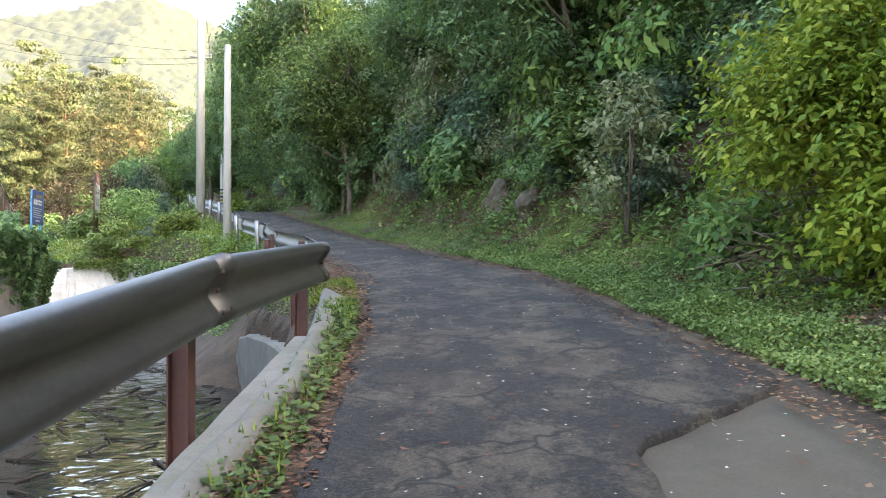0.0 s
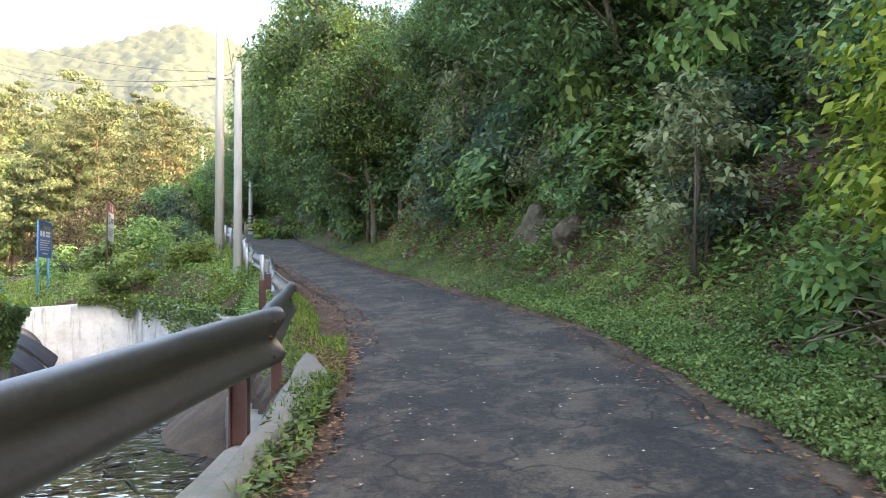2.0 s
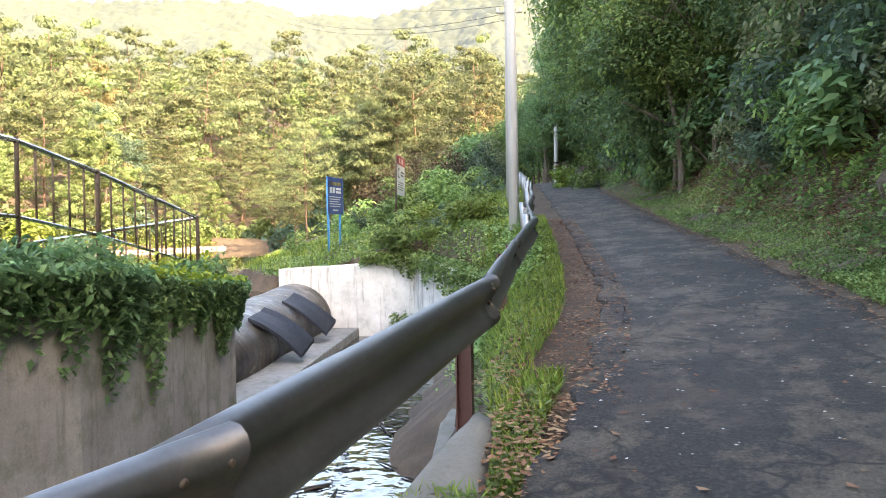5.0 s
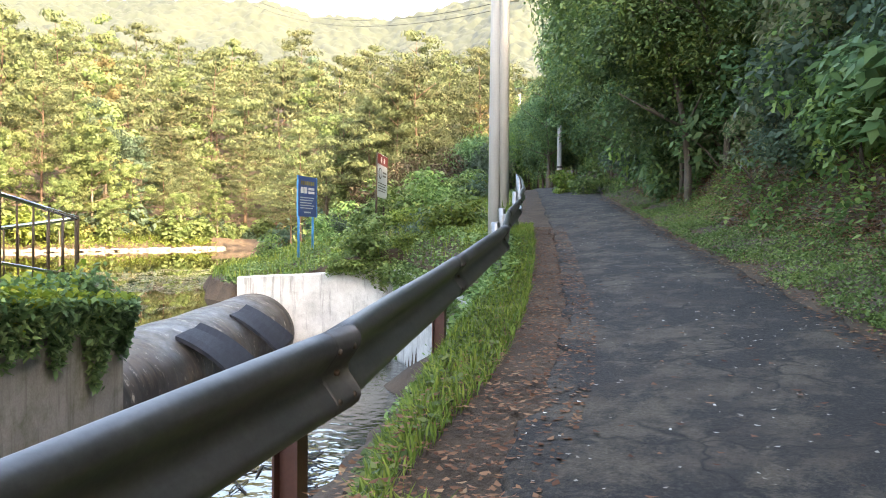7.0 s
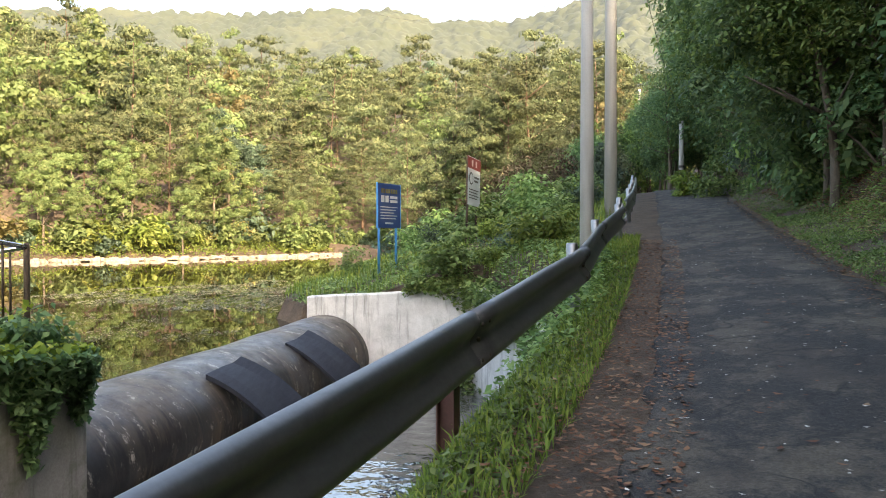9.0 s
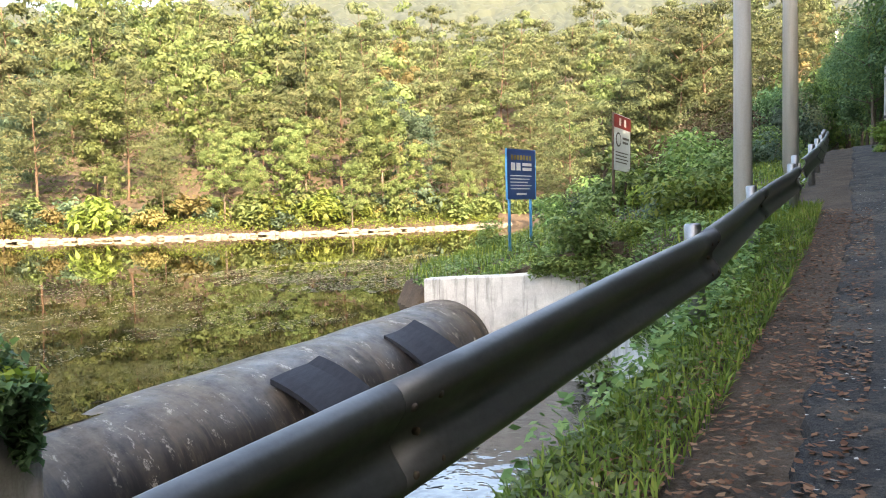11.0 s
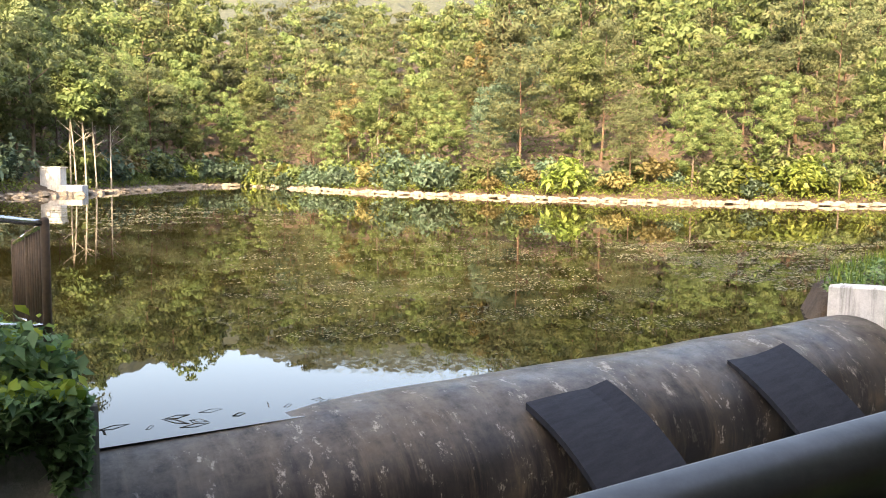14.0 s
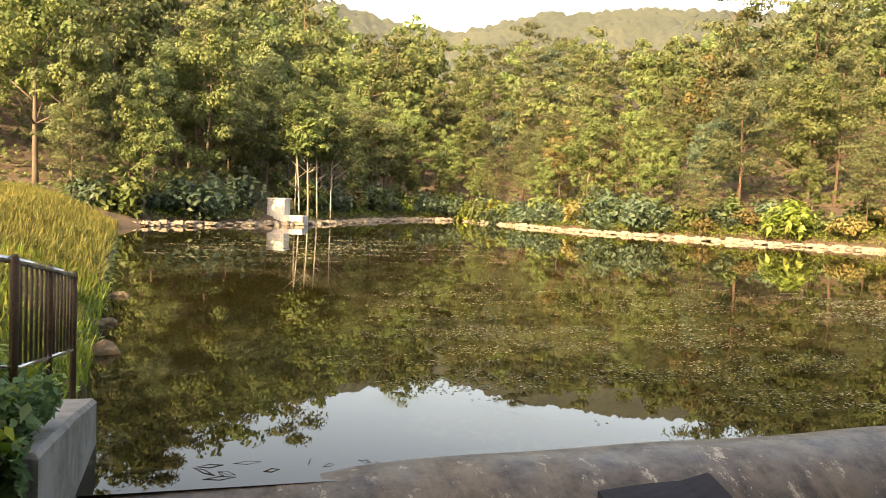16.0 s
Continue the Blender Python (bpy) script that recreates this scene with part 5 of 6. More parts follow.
# distant ridges
def build_ridges():
    yaw = [-30, 10, 16, 18, 20, 23, 25, 28, 30, 32.5, 34.5, 37.8, 43, 49, 54, 63, 68.6, 71, 74, 81, 88.4, 94, 98, 101.7, 110, 140]
    el = [14, 15, 16, 16.8, 17.4, 16.5, 15.8, 15.1, 14.7, 14.9, 14.8, 15.6, 15.4, 14.9, 14.8, 13.9, 12.7, 12.8, 13.1, 13.6, 13.2, 11.9, 12.5, 13.5, 14, 13]
    rows, cols = 150, 620
    A = np.linspace(-5, 128, cols)[None, :].repeat(rows, 0)
    R = np.linspace(215, 560, rows)[:, None].repeat(cols, 1)
    f = (R - 215) / 345
    Z = R * np.tan(np.radians(np.interp(A, yaw, el))) * (0.25 + 0.75 * f ** 0.8) - 1.5 + 14 * wavy(A * 0.8, R / 45, 3, 3) * f * (1 - f) * 2
    X, Y = -R * np.sin(np.radians(A)), R * np.cos(np.radians(A))
    # rounded tree tops, one a cell of about 8 m
    gen = np.random.default_rng(77)
    jit, size = gen.uniform(0.15, 0.85, (200, 200, 2)), gen.uniform(0.3, 1.0, (200, 200)) ** 0.8
    cx, cy = X / 5.5 + 100, Y / 5.5 + 100
    ix, iy = np.floor(cx).astype(int), np.floor(cy).astype(int)
    top = np.zeros_like(Z)
    for dx in (-1, 0, 1):
        for dy in (-1, 0, 1):
            kx, ky = (ix + dx) % 200, (iy + dy) % 200
            d2 = (cx - ix - dx - jit[kx, ky, 0]) ** 2 + (cy - iy - dy - jit[kx, ky, 1]) ** 2
            top = np.maximum(top, size[kx, ky] * 4.2 * np.sqrt(np.clip(1 - d2 / (0.75 * size[kx, ky]) ** 2, 0, 1)))
    Z = Z + top + gen.uniform(-0.5, 0.5, Z.shape)
    V = np.stack([X.ravel(), Y.ravel(), Z.ravel()], 1)
    i = (np.arange(rows - 1)[:, None] * cols + np.arange(cols - 1)[None, :]).ravel()
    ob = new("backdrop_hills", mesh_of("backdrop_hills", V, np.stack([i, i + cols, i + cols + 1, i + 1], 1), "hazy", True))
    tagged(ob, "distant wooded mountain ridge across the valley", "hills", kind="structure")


build_ridges()

# ---- the wooded bank above the lane ----
rng = np.random.default_rng(31)


def bank_point(y, d):
    x = float(road_right(y)) + d
    return x, y, ground_at(x, y)


def scatter_bank(n, y0, y1, d0, d1, power=1.0, keep=None):
    y = rng.uniform(y0, y1, n)
    d = d0 + (d1 - d0) * rng.uniform(0, 1, n) ** power
    x = road_right(y) + d
    if keep is not None:
        k = keep(x, y)
        x, y = x[k], y[k]
    return np.stack([x, y, ground(x, y)], 1)


def stuff(name, V, mat, label, category):
    ob = new(name, quads_mesh(name, V, mat))
    tagged(ob, label, category, kind="stuff")


def tufts(n, per, y0, y1, d0, d1, spread, high, power=1.0):
    """Leafy mounds: points in low domes scattered over the bank."""
    c = scatter_bank(n, y0, y1, d0, d1, power)
    r = spread * rng.uniform(0.5, 1.3, n)
    q = rng.normal(size=(n, per, 2)) * 0.5
    P = np.zeros((n, per, 3))
    P[:, :, :2] = c[:, None, :2] + q * r[:, None, None]
    P = P.reshape(-1, 3)
    dome = np.clip(1 - (q ** 2).sum(2), 0.05, 1).reshape(-1)
    P[:, 2] = ground(P[:, 0], P[:, 1]) + dome * high * np.repeat(rng.uniform(0.4, 1.2, n), per) * rng.uniform(0.5, 1.0, len(P))
    return P


P = np.concatenate([scatter_bank(56000, 3.5, 18, 0.1, 0.9), scatter_bank(70000, 3.5, 18, 0.6, 2.0, 1.0, lambda x, y: wavy(x, y, 0.9, 21) + 0.6 * wavy(x, y, 0.3, 22) > -0.1), scatter_bank(30000, 18, 34, 0.05, 1.4, 1.0, lambda x, y: wavy(x, y, 1.1, 23) > -0.25), scatter_bank(18000, 34, 62, 0.05, 3.0)])
P[:, 2] += rng.uniform(0.02, 0.2, len(P)) * (0.6 + 0.4 * wavy(P[:, 0], P[:, 1], 0.7, 2))
P = np.concatenate([P, tufts(420, 60, 3.5, 18, 0.3, 2.6, 0.34, 0.3, 0.8), tufts(260, 60, 18, 36, 0.3, 2.2, 0.4, 0.32, 0.8)])
stuff("ground_cover", leaves(P, 0.036, rng, 0.35, 0.75, 0.15), "cover", "low leafy weeds covering the road verge", "weeds")
P = np.concatenate([scatter_bank(20000, 3, 46, 2.0, 9, 1.0, lambda x, y: wavy(x, y, 2.6, 9) > -0.05), tufts(330, 46, 4, 40, 1.3, 4.2, 0.5, 0.5), scatter_bank(9000, 14, 46, 2.4, 8), scatter_bank(20000, 40, 84, 0.3, 9)])
P[:, 2] += rng.uniform(0.02, 0.25, len(P))
stuff("bank_undergrowth", leaves(P, 0.12, rng, 0.5, 0.6, 0.3), "broad", "leafy creepers on the shaded bank", "undergrowth")
P = np.concatenate([scatter_bank(26000, 3, 40, 0.9, 5, 1.1), scatter_bank(30000, 9, 40, 1.2, 4.2)])
P[:, 2] += rng.uniform(0.02, 0.07, len(P))
stuff("bank_litter", leaves(P, 0.085, rng, 0.7, 0.6, 0.0), "dead", "brown leaf litter on the bank", "leaf litter")

SHRUBS = []
for m, size, label in (("dark", 0.14, "dark green leafy shrub on the bank"), ("broad", 0.16, "broad-leaved green shrub on the bank"), ("grey", 0.11, "grey-green small-leaved shrub on the bank"),
                       ("bluish", 0.13, "fresh green shrub on the bank"), ("dark", 0.19, "large-leaved dark shrub on the bank")):
    SHRUBS.append(shrub_thing(rng, bank_point(60 + len(SHRUBS), 6), 1.0, 1.7, m, size * 0.75, 28, 66, label, "shrub", "shrubs on the bank"))
for k in range(190):
    y = rng.uniform(8, 80) if k % 2 else rng.uniform(15, 44)
    d = rng.uniform(1.9, 6.5) if y > 15 else rng.uniform(3.2, 8)
    x, y, z = bank_point(y, d)
    s = rng.uniform(0.7, 1.3) if d < 2.6 or y < 15 else rng.uniform(1.0, 1.9)
    ob = copy_thing(SHRUBS[int(rng.integers(5))], Matrix.Translation((x, y, z - 0.15)) @ Matrix.Rotation(rng.uniform(0, 6.28), 4, "Z"))
    ob.scale = (s, s, s * rng.uniform(0.8, 1.3))

for k in range(46):                                  # low growth at the foot of the trees
    x, y, z = bank_point(rng.uniform(13, 36), rng.uniform(2.0, 4.2))
    s = rng.uniform(0.5, 1.2)
    ob = copy_thing(SHRUBS[int(rng.integers(5))], Matrix.Translation((x, y, z - 0.15)) @ Matrix.Rotation(rng.uniform(0, 6.28), 4, "Z"))
    ob.scale = (s * 1.2, s * 1.2, s)

shrub_thing(rng, (3.1, 13.3, 2.2), 0.95, 2.5, "grey", 0.1, 46, 46, "pale grey-green shrub leaning over the verge", "shrub", "shrubs on the bank", 5, 0.65)
shrub_thing(rng, (4.3, 14.2, 1.95), 1.1, 0.9, "bluish", 0.12, 34, 46, "low bright green shrub on the litter slope", "shrub", "shrubs on the bank", 4)
shrub_thing(np.random.default_rng(11), (4.15, 8.0, 0.9), 1.55, 4.7, "lime", 0.085, 110, 190, "tall yellow-green climbing vine over a bush", "vine", "", 6, 0.62)
shrub_thing(np.random.default_rng(12), (4.05, 7.0, 0.75), 0.85, 2.6, "lime", 0.085, 44, 150, "yellow-green climbing vine at the foot of the bank", "vine", "", 4, 0.62)
shrub_thing(np.random.default_rng(13), (4.5, 6.3, 1.0), 1.25, 3.6, "lime", 0.085, 52, 160, "yellow-green climbing vine beside the verge", "vine", "", 4, 0.62)
shrub_thing(rng, (3.6, 9.8, 0.9), 0.9, 1.3, "broad", 0.15, 34, 40, "dark green shrub below the climbing vine", "shrub", "shrubs on the bank", 4)

for k in range(20):
    x, y, z = bank_point(rng.uniform(8.5, 16), rng.uniform(2.4, 7.5))
    if math.hypot(x - 2.75, y - 12) < 1.3:
        continue
    s = rng.uniform(0.7, 1.3)
    ob = copy_thing(SHRUBS[int(rng.integers(5))], Matrix.Translation((x, y, z - 0.15)) @ Matrix.Rotation(rng.uniform(0, 6.28), 4, "Z"))
    ob.scale = (s, s, s * rng.uniform(0.7, 1.1))

BANK_TREES = []
for m, size, label in (("broad", 0.17, "leafy green tree leaning over the lane"), ("dark", 0.16, "dark green tree leaning over the lane"), ("broad", 0.14, "green small-leaved tree on the bank"), ("dark", 0.2, "dark broad-leaved tree on the bank")):
    root = thing("overhanging_tree", bank_point(62 + len(BANK_TREES), 9), label, "tree", "trees on the bank")
    h = rng.uniform(7.5, 9.5)
    part("trunk", trunk_mesh("trunk", rng, h * 0.8, 0.11, "bark", 8, 1.7, (-0.16, 0.0)), root)
    me, _ = crown_mesh("crown", rng, 2.7, h * 0.9, h * 0.1, 80, 120, size * 0.88, m, 0.58, 0.33)
    me.transform(Matrix.Translation((-0.7, 0, 0)))
    part("crown", me, root)
    BANK_TREES.append(root)
for k in range(76):
    y = 7 + 52 * (k + rng.uniform(0, 1)) / 76
    d = (rng.uniform(2.6, 5.0) if y < 30 else rng.uniform(0.9, 3.2)) if k % 3 else rng.uniform(6.0, 12)
    if y < 17:
        d += 2.4
    x, y, z = bank_point(y, d)
    s = rng.uniform(0.75, 1.1)
    ob = copy_thing(BANK_TREES[int(rng.integers(4))], Matrix.Translation((x, y, z - 0.2)) @ Matrix.Rotation(rng.uniform(-0.7, 0.7), 4, "Z"))
    ob.scale = (s, s, s)
for k in range(34):                                  # wood higher up, and unseen trees behind the walker, added to block the sun
    y = rng.uniform(-42, 4) if k % 2 else rng.uniform(0, 60)
    x, y, z = bank_point(y, rng.uniform(12, 26) if y > 4 else rng.uniform(3.5, 16))
    ob = copy_thing(BANK_TREES[int(rng.integers(4))], Matrix.Translation((x, y, z - 0.2)) @ Matrix.Rotation(rng.uniform(0, 6.28), 4, "Z"))
    ob.scale = (1.25, 1.25, 1.25)
for k in range(11):                                  # crowns that close over the lane near the crest
    x, y, z = bank_point(39 + 2.6 * k, rng.uniform(0.7, 2.0))
    ob = copy_thing(BANK_TREES[int(rng.integers(4))], Matrix.Translation((x, y, z - 0.2)) @ Matrix.Rotation(rng.uniform(-0.5, 0.5), 4, "Z"))
    ob.scale = (1.35, 1.35, 1.55)
for k in range(12):                                  # trees that close the view beyond the crest
    y = rng.uniform(58, 84)
    x = float(road_left(y)) - rng.uniform(-3, 0.5)
    ob = copy_thing(BANK_TREES[int(rng.integers(4))], Matrix.Translation((x, y, ground_at(x, y) - 0.2)) @ Matrix.Rotation(rng.uniform(0, 6.28), 4, "Z"))
    ob.scale = (0.95, 0.95, 0.95)

for k in range(52):                                  # undergrowth below the crowns at the crest and beyond it
    y = rng.uniform(30, 62) if k < 34 else rng.uniform(63, 86)
    x = float(road_right(y)) + rng.uniform(1.0, 3.2) if k < 34 else float(road_left(y)) - rng.uniform(-4, 5)
    s = rng.uniform(1.1, 1.7) if k < 34 else rng.uniform(1.8, 2.6)
    ob = copy_thing(SHRUBS[int(rng.integers(5))], Matrix.Translation((x, y, ground_at(x, y) - 0.15)) @ Matrix.Rotation(rng.uniform(0, 6.28), 4, "Z"))
    ob.scale = (s, s, s * 1.2)

# ---- verge between lane and stream ----
rng = np.random.default_rng(41)


def scatter_left(n, y0, y1, d0, d1, power=1.0):
    y = rng.uniform(y0, y1, n)
    d = d0 + (d1 - d0) * rng.uniform(0, 1, n) ** power
    x = road_left(y) - d
    return np.stack([x, y, ground(x, y)], 1)


P = np.concatenate([scatter_left(2600, 9.0, 13, 0.1, 0.6), scatter_left(350, 3.5, 9, 0.1, 0.5), scatter_left(26000, 11.5, 31, 0.45, 2.3), scatter_left(12000, 13.5, 27, 1.2, 3.2)])
P = P[P[:, 2] > np.where(P[:, 1] > 17.5, 0.3, np.where(P[:, 1] > 12, 0.75, 0.0))]
stuff("verge_grass", blades(P, 0.16, rng, 0.008, 0.9), "grass", "tufted green grass below the guard rail", "grass")
P = np.concatenate([scatter_left(2600, 2.5, 11.8, 0.06, 0.5), scatter_left(2600, 8.6, 12.5, 0.1, 0.6), scatter_left(12000, 11, 28, 0.5, 2.3), scatter_left(9000, 15, 27, 0.8, 3.3)])
P = P[P[:, 2] > np.where(P[:, 1] > 17.5, 0.3, np.where(P[:, 1] > 12, 0.55, 0.0))]
P[:, 2] += rng.uniform(0.03, 0.12, len(P))
Q = scatter_left(230, 18.8, 26.5, 1.0, 2.8)
Q = Q[Q[:, 2] > -0.2]
Q = np.repeat(Q, 45, 0) + rng.normal(size=(len(Q) * 45, 3)) * (0.17, 0.17, 0.0)
Q[:, 2] = ground(Q[:, 0], Q[:, 1]) + rng.uniform(0.05, 0.42, len(Q))
stuff("verge_herbs", leaves(Q, 0.075, rng, 0.5, 0.6, 0.2), "cover", "tall leafy herbs on the stream side of the rail", "weeds")
stuff("verge_weeds", leaves(P, 0.065, rng, 0.6, 0.7, 0.1), "cover", "small weeds in the dirt beside the kerb", "weeds")
P = np.concatenate([scatter_left(6500, 12.5, 30, -0.35, 0.8, 1.4), scatter_left(2600, 3, 12.5, -0.1, 0.45), scatter_bank(7000, 3, 40, -0.3, 0.5)])
P[:, 2] = np.maximum(P[:, 2], road_z(P[:, 0], P[:, 1]) - 0.02) + rng.uniform(0.005, 0.035, len(P))
stuff("leaf_litter", leaves(P, 0.055, rng, 0.8, 0.6, 0.0), "dead", "dry brown leaves gathered along the lane edges", "leaf litter")
n = 1500
y = rng.uniform(2.5, 40, n)
x = road_left(y) + (road_right(y) - road_left(y)) * rng.uniform(0.02, 0.98, n)
P = np.stack([x, y, road_z(x, y) + 0.018], 1)
stuff("road_leaves", leaves(P[:500], 0.065, rng, 0.92, 0.55, 0.0), "dead", "scattered dry leaves on the asphalt", "leaf litter")
stuff("road_bits", leaves(P[500:], 0.032, rng, 0.92, 0.6, 0.0), "grit", "pale bits and chips on the asphalt", "chips")

# ---- mound with signs, between lane and pond ----
def scatter_mound(n, x0, x1, y0, y1):
    x, y = rng.uniform(x0, x1, n), rng.uniform(y0, y1, n)
    k = (road_left(y) - x > 1.0) & (sdist(POND, x, y) > 0.15) & (sdist(CHANNEL, x, y) > 0.2)
    return np.stack([x[k], y[k], ground(x[k], y[k])], 1)


P = np.concatenate([scatter_mound(52000, -30, -4, 24, 52), scatter_mound(26000, -17, -5, 24, 34)])
P[:, 2] += rng.uniform(0.02, 0.3, len(P)) * (0.7 + 0.5 * wavy(P[:, 0], P[:, 1], 1.7, 4))
stuff("mound_weeds", leaves(P, 0.11, rng, 0.55, 0.6, 0.15), "cover", "weeds covering the mound above the wing wall", "weeds")
P = scatter_mound(16000, -28, -5, 25, 46)
stuff("mound_grass", blades(P, 0.34, rng, 0.016), "grass", "long grass on the mound by the pond", "grass")
MOUND_BUSH = [shrub_thing(rng, (-9.5, 44.0, ground_at(-9.5, 44.0) - 0.1), 1.1, 1.5, "cover", 0.13, 26, 60, "fresh green bush among weeds on the mound", "shrub", "bushes on the mound"),
              shrub_thing(rng, (-11.5, 46.0, ground_at(-11.5, 46.0) - 0.1), 1.0, 1.3, "grass", 0.12, 26, 60, "yellow-green bush among weeds on the mound", "shrub", "bushes on the mound")]
for k in range(130):
    x, y = rng.uniform(-19, -7), rng.uniform(29.5, 50)
    if road_left(y) - x < 2.6 or sdist(POND, np.array([x]), np.array([y]))[0] < 2.0:
        continue
    if math.hypot(x + 15.6, y - 31.5) < 1.6 or (-15.6 < x < -11.5 and 30.5 < y < 34.5) or (x - 0.6 * (34 - y) < -14.5 and y < 36 and x < -12 and k % 3):
        continue
    s = rng.uniform(0.6, 1.15) * (1.2 if y > 36 else 0.8)
    ob = copy_thing(MOUND_BUSH[k % 2] if k % 5 else SHRUBS[3], Matrix.Translation((x, y, ground_at(x, y) - 0.15)) @ Matrix.Rotation(rng.uniform(0, 6.28), 4, "Z"))
    ob.scale = (s * 1.2, s * 1.2, s)

# ---- other bank: vines on the wall, embankment grass ----
VINE = [(-11.85, 16.58, 0.9), (-10.4, 17.2, 1.15), (-8.75, 17.9, 1.35), (-7.9, 15.8, 1.55), (-6.75, 13.0, 1.9), (-6.1, 8, 2.1)]


def scatter_vines(n, hang, seg0, seg1):
    t = rng.uniform(seg0, seg1, n)
    i = t.astype(int)
    f = (t - i)[:, None]
    A = np.array(VINE)
    P = A[i] * (1 - f) + A[i + 1] * f
    d = A[i + 1] - A[i]
    nrm = np.stack([-d[:, 1], d[:, 0]], 1)
    nrm /= np.linalg.norm(nrm, axis=1)[:, None]
    u = rng.uniform(-1, 1, n)                           # from behind the wall's top over it and down its face
    lump = 0.5 + 0.5 * wavy(P[:, 0], P[:, 1], 0.55, 3)
    tail = np.clip(0.5 + 0.6 * wavy(P[:, 0] * 2.3, P[:, 1] * 2.3, 0.7, 7) + 0.25 * wavy(P[:, 0], P[:, 1], 0.16, 2), 0.3, 1.1)
    outw = np.where(u > 0, (0.1 + 0.34 * lump) * (1 - 0.6 * u) * rng.uniform(0.2, 1.1, n), u * 1.3)
    down = np.where(u > 0, -hang * np.abs(u) ** 1.3 * tail, rng.uniform(0.0, 1.0, n) ** 2 * 0.55 * lump * (1 - 0.5 * np.abs(u)))
    P[:, 0] += nrm[:, 0] * outw
    P[:, 1] += nrm[:, 1] * outw
    P[:, 2] += down + rng.uniform(0.0, 0.16, n)
    return P


P = np.concatenate([scatter_vines(15000, 0.95, 2.05, 5), scatter_vines(4000, 1.1, 2.03, 2.6), scatter_vines(9000, 1.9, 3.3, 5)])
stuff("wall_vines", leaves(P, 0.1, rng, 0.35, 0.7, 0.4), "dark", "vines spilling over the channel wall", "vines")
P2 = scatter_vines(1800, 0.5, 2.05, 3.5)
P2[:, 2] += 0.1
stuff("wall_vine_tips", leaves(P2, 0.1, rng, 0.35, 0.7, 0.4), "lime", "fresh yellow-green vine tips on the wall", "vines")


def scatter_top(n):
    """The ground behind the wall, round the railing."""
    x, y = rng.uniform(-13, -6.4, n), rng.uniform(4, 17, n)
    k = (sdist(CHANNEL, x, y) > 0.45) & (sdist(POND, x, y) > 0.2)
    return np.stack([x[k], y[k], ground(x[k], y[k])], 1)


P = scatter_top(26000)
P[:, 2] += rng.uniform(0.02, 0.4, len(P))
stuff("railing_weeds", leaves(P, 0.11, rng, 0.5, 0.6, 0.2), "cover", "leafy weeds round the railing", "weeds")
VINE_B = [(-15.4, 28.5, 1.2), (-13.6, 29.3, 1.32), (-11.62, 30.15, 1.48), (-9.2, 27.7, 1.25), (-6.9, 25.3, 1.0)]
t = rng.uniform(1.2, 4, 8000)
i = t.astype(int)
f = (t - i)[:, None]
A = np.array(VINE_B)
P = A[i] * (1 - f) + A[i + 1] * f
d = A[i + 1] - A[i]
nrm = np.stack([d[:, 1], -d[:, 0]], 1) / np.linalg.norm(d[:, :2], axis=1)[:, None]
u = rng.uniform(-1.3, 1, len(P)) * np.clip((t - 1.2) * 1.2, 0.25, 1)
P[:, :2] += nrm * np.where(u > 0, 0.08 + rng.uniform(0, 0.2, len(P)), u * 0.9)[:, None]
P[:, 2] += np.where(u > 0, -0.9 * np.abs(u) ** 1.4 * (0.7 + 0.5 * wavy(P[:, 0] * 2, P[:, 1], 0.9, 5)), 0.05) + rng.uniform(0, 0.25, len(P))
stuff("wing_wall_vines", leaves(P, 0.11, rng, 0.4, 0.65, 0.3), "cover", "weeds hanging over the wing wall", "vines")


def scatter_embankment(n, a, b, w0, w1):
    f = rng.uniform(a, b, n) ** 1.0
    w = rng.uniform(w0, w1, n)
    x = -10.6 - 53.4 * f + 0.459 * w * 1.0
    y = 17.1 - 27.6 * f - 0.888 * w
    k = (x < -6.9) | (y < 4)
    return np.stack([x[k], y[k], ground(x[k], y[k])], 1)


P = np.concatenate([scatter_embankment(26000, 0.12, 1.0, 0.3, 8), scatter_embankment(7000, 0.05, 0.3, 0.6, 8)])
stuff("dry_grass", blades(P, 0.5, rng, 0.018, 0.8), "drygrass", "tall yellow dry grass on the earth dam", "grass")
P = scatter_embankment(9000, 0.0, 0.25, 0.1, 6)
stuff("bank_grass", blades(P, 0.45, rng, 0.018), "grass", "green grass beside the railing", "grass")
P = np.concatenate([scatter_embankment(5000, 0.0, 0.2, 0.2, 5), scatter_embankment(7000, 0.1, 0.7, 0.0, 2.2)])
P[:, 2] += rng.uniform(0.03, 0.35, len(P))
stuff("bank_weeds", leaves(P, 0.1, rng, 0.5, 0.6, 0.2), "cover", "leafy weeds below the railing", "weeds")

# ---- drift in the stream ----
rng = np.random.default_rng(51)


def stick(x, y, z, group, size=1.0):
    a = rng.uniform(0, 6.28)
    d = Vector((math.cos(a), math.sin(a), 0)) * rng.uniform(0.15, 0.5) * size
    side = Vector((-d.y, d.x, 0)) * rng.uniform(-0.12, 0.12)
    r = rng.uniform(0.008, 0.02) * size
    p = Vector((x, y, z))
    ob = new("driftwood", tube("driftwood", [p - d, p + side * 0.5 + Vector((0, 0, 0.02)), p + d], [r, r * 0.9, r * 0.4], "twig", 5))
    tagged(ob, "dark wet stick drifting on the water", "stick", group)


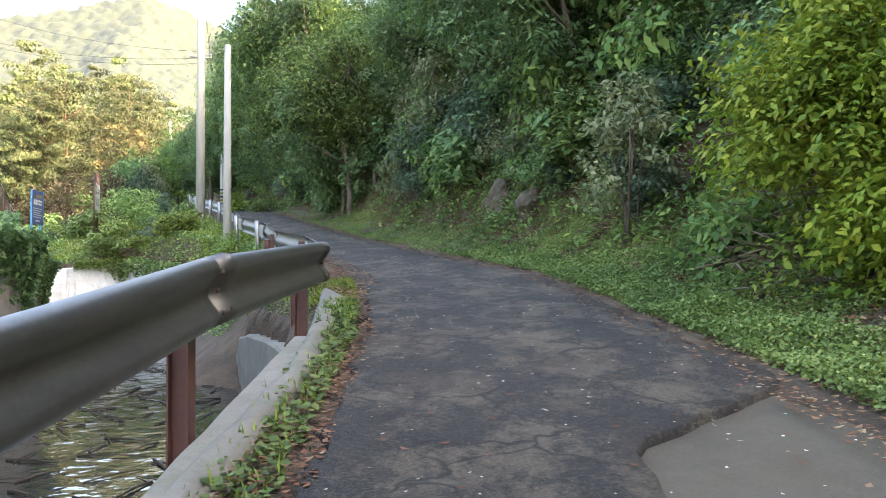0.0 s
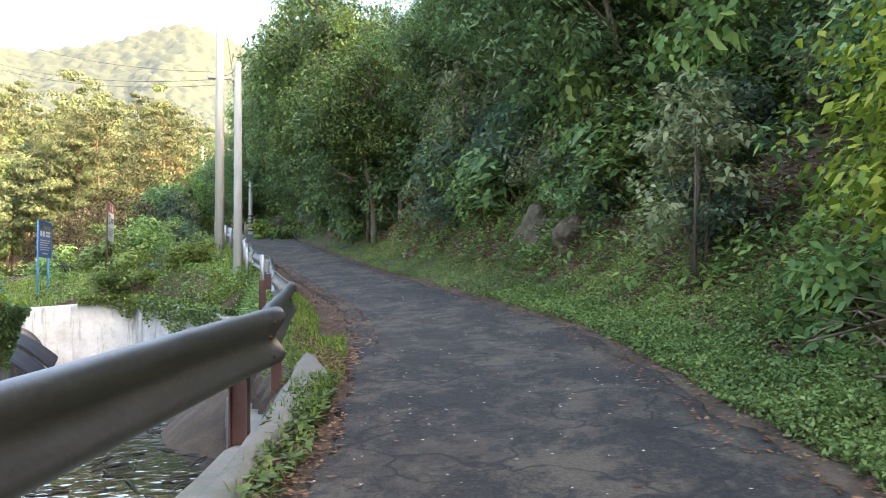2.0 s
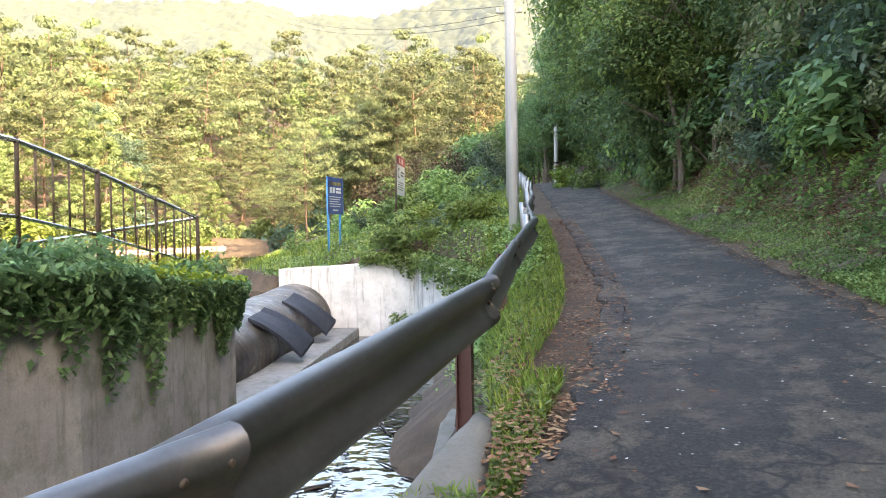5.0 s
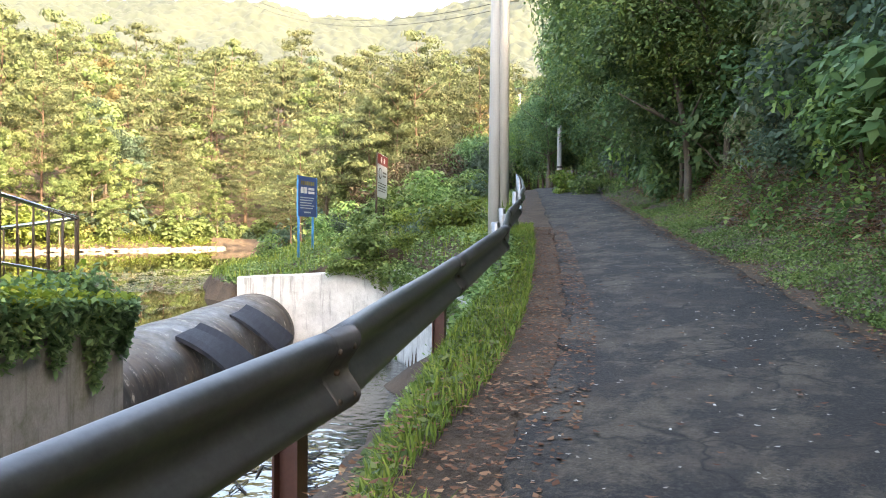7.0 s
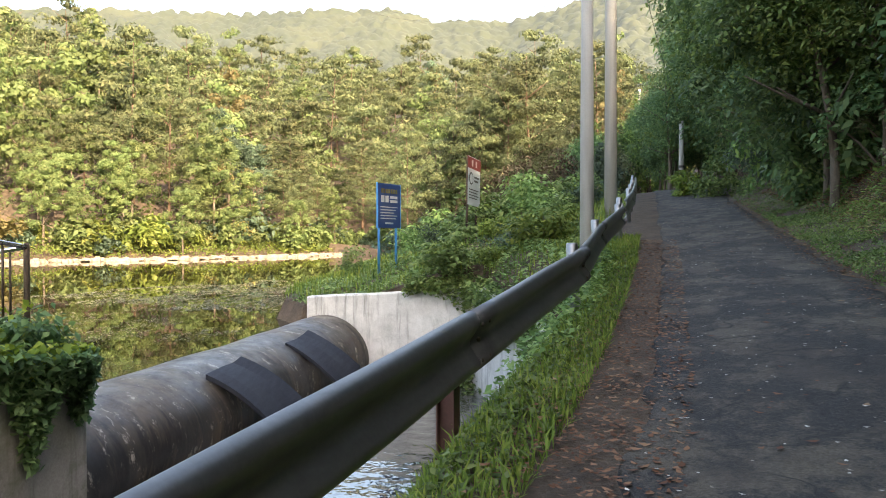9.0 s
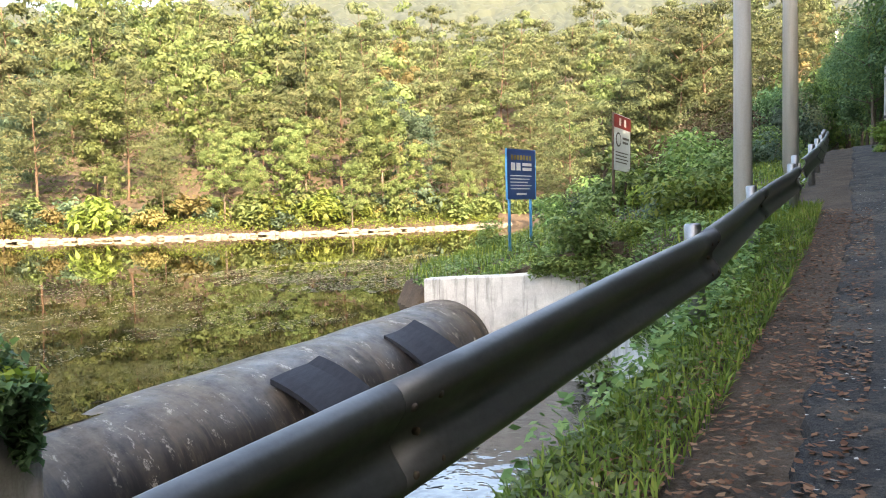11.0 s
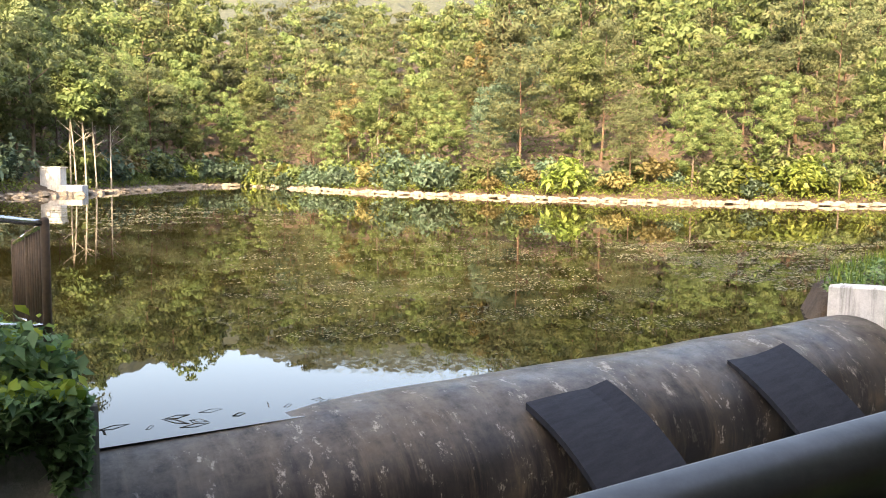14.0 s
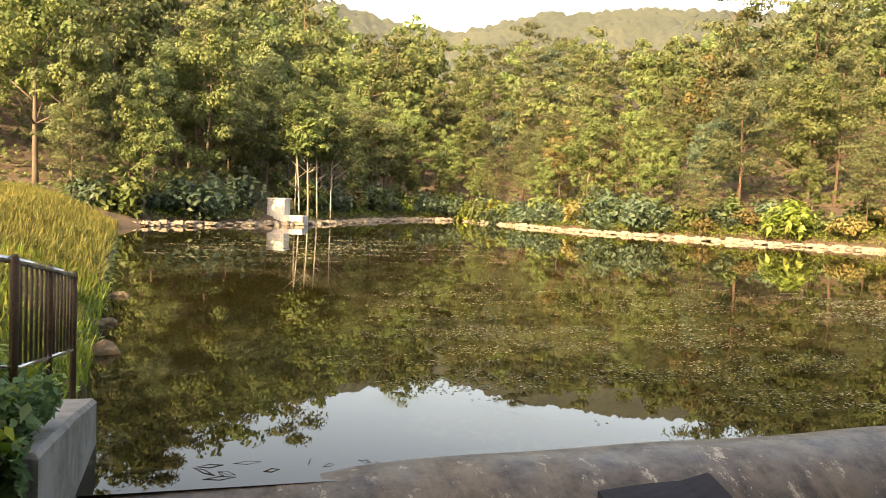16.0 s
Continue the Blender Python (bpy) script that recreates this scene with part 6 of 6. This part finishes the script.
for k in range(150):
    y = rng.uniform(4.0, 20)
    x = rng.uniform(np.interp(y, [6, 13, 18], [-5.6, -6.3, -7.5]), np.interp(y, [6, 12, 22], [-2.0, -2.9, -6.2]))
    stick(x, y, STREAM_Z + 0.01, "drift sticks in the stream")
for k in range(16):
    f = rng.uniform(0.0, 3.2)
    stick(-10.95 - 0.374 * f + rng.normal() * 0.15, 17.4 + 0.927 * f + rng.normal() * 0.15, POND_Z - 0.002, "drift sticks behind the dam", 0.4)


# ---- floating weed on the pond ----
def floating(n, x0, x1, y0, y1, size, cut, seed):
    """Flat leaves and scum that drift in ragged, streaky patches."""
    x, y = rng.uniform(x0, x1, n), rng.uniform(y0, y1, n)
    cx, cy = (x0 + x1) / 2, (y0 + y1) / 2
    edge = ((x - cx) / (x1 - x0) * 2) ** 2 + ((y - cy) / (y1 - y0) * 2) ** 2
    k = (wavy(x, y * 0.6, 1.6, seed) + 0.7 * wavy(x, y * 0.5, 0.45, seed + 1) - edge * 0.7 > cut) & (sdist(POND, x, y) < -0.3)
    P = np.stack([x[k], y[k], np.full(int(k.sum()), POND_Z + 0.006) + rng.uniform(0, 0.01, int(k.sum()))], 1)
    return leaves(P, size, rng, 0.97, 0.7, 0.0)


V = np.concatenate([floating(9000, -24, -13.8, 17.5, 27.5, 0.055, -0.15, 31), floating(9000, -36, -20, 14, 34, 0.08, -0.05, 34), floating(7000, -62, -36, 0, 20, 0.16, 0.0, 37),
                    floating(16000, -34, -16.6, 29, 46, 0.1, -0.55, 41)])
stuff("pond_weed", V, "weed", "olive scum and leaves drifting on the pond", "pond weed")

# ---- brushwood on the bank ----
pile = thing("brushwood", (3.7, 8.9, ground_at(3.7, 8.9)), "heap of dry brown branches on the bank", "branches")
for k in range(34):
    a, e = rng.uniform(0, 6.28), rng.uniform(-0.1, 0.5)
    d = Vector((math.cos(a) * 0.9, math.sin(a) * 0.9, e)) * rng.uniform(0.25, 0.6)
    c = Vector((rng.normal() * 0.3, rng.normal() * 0.35, rng.uniform(0.05, 0.35)))
    c.z += ground_at(3.7 + c.x, 8.9 + c.y) - ground_at(3.7, 8.9)
    part("branch", tube("branch", [c - d, c + Vector((0, 0, rng.uniform(0, 0.1))), c + d], [0.012, 0.01, 0.004], "drytwig", 5), pile)
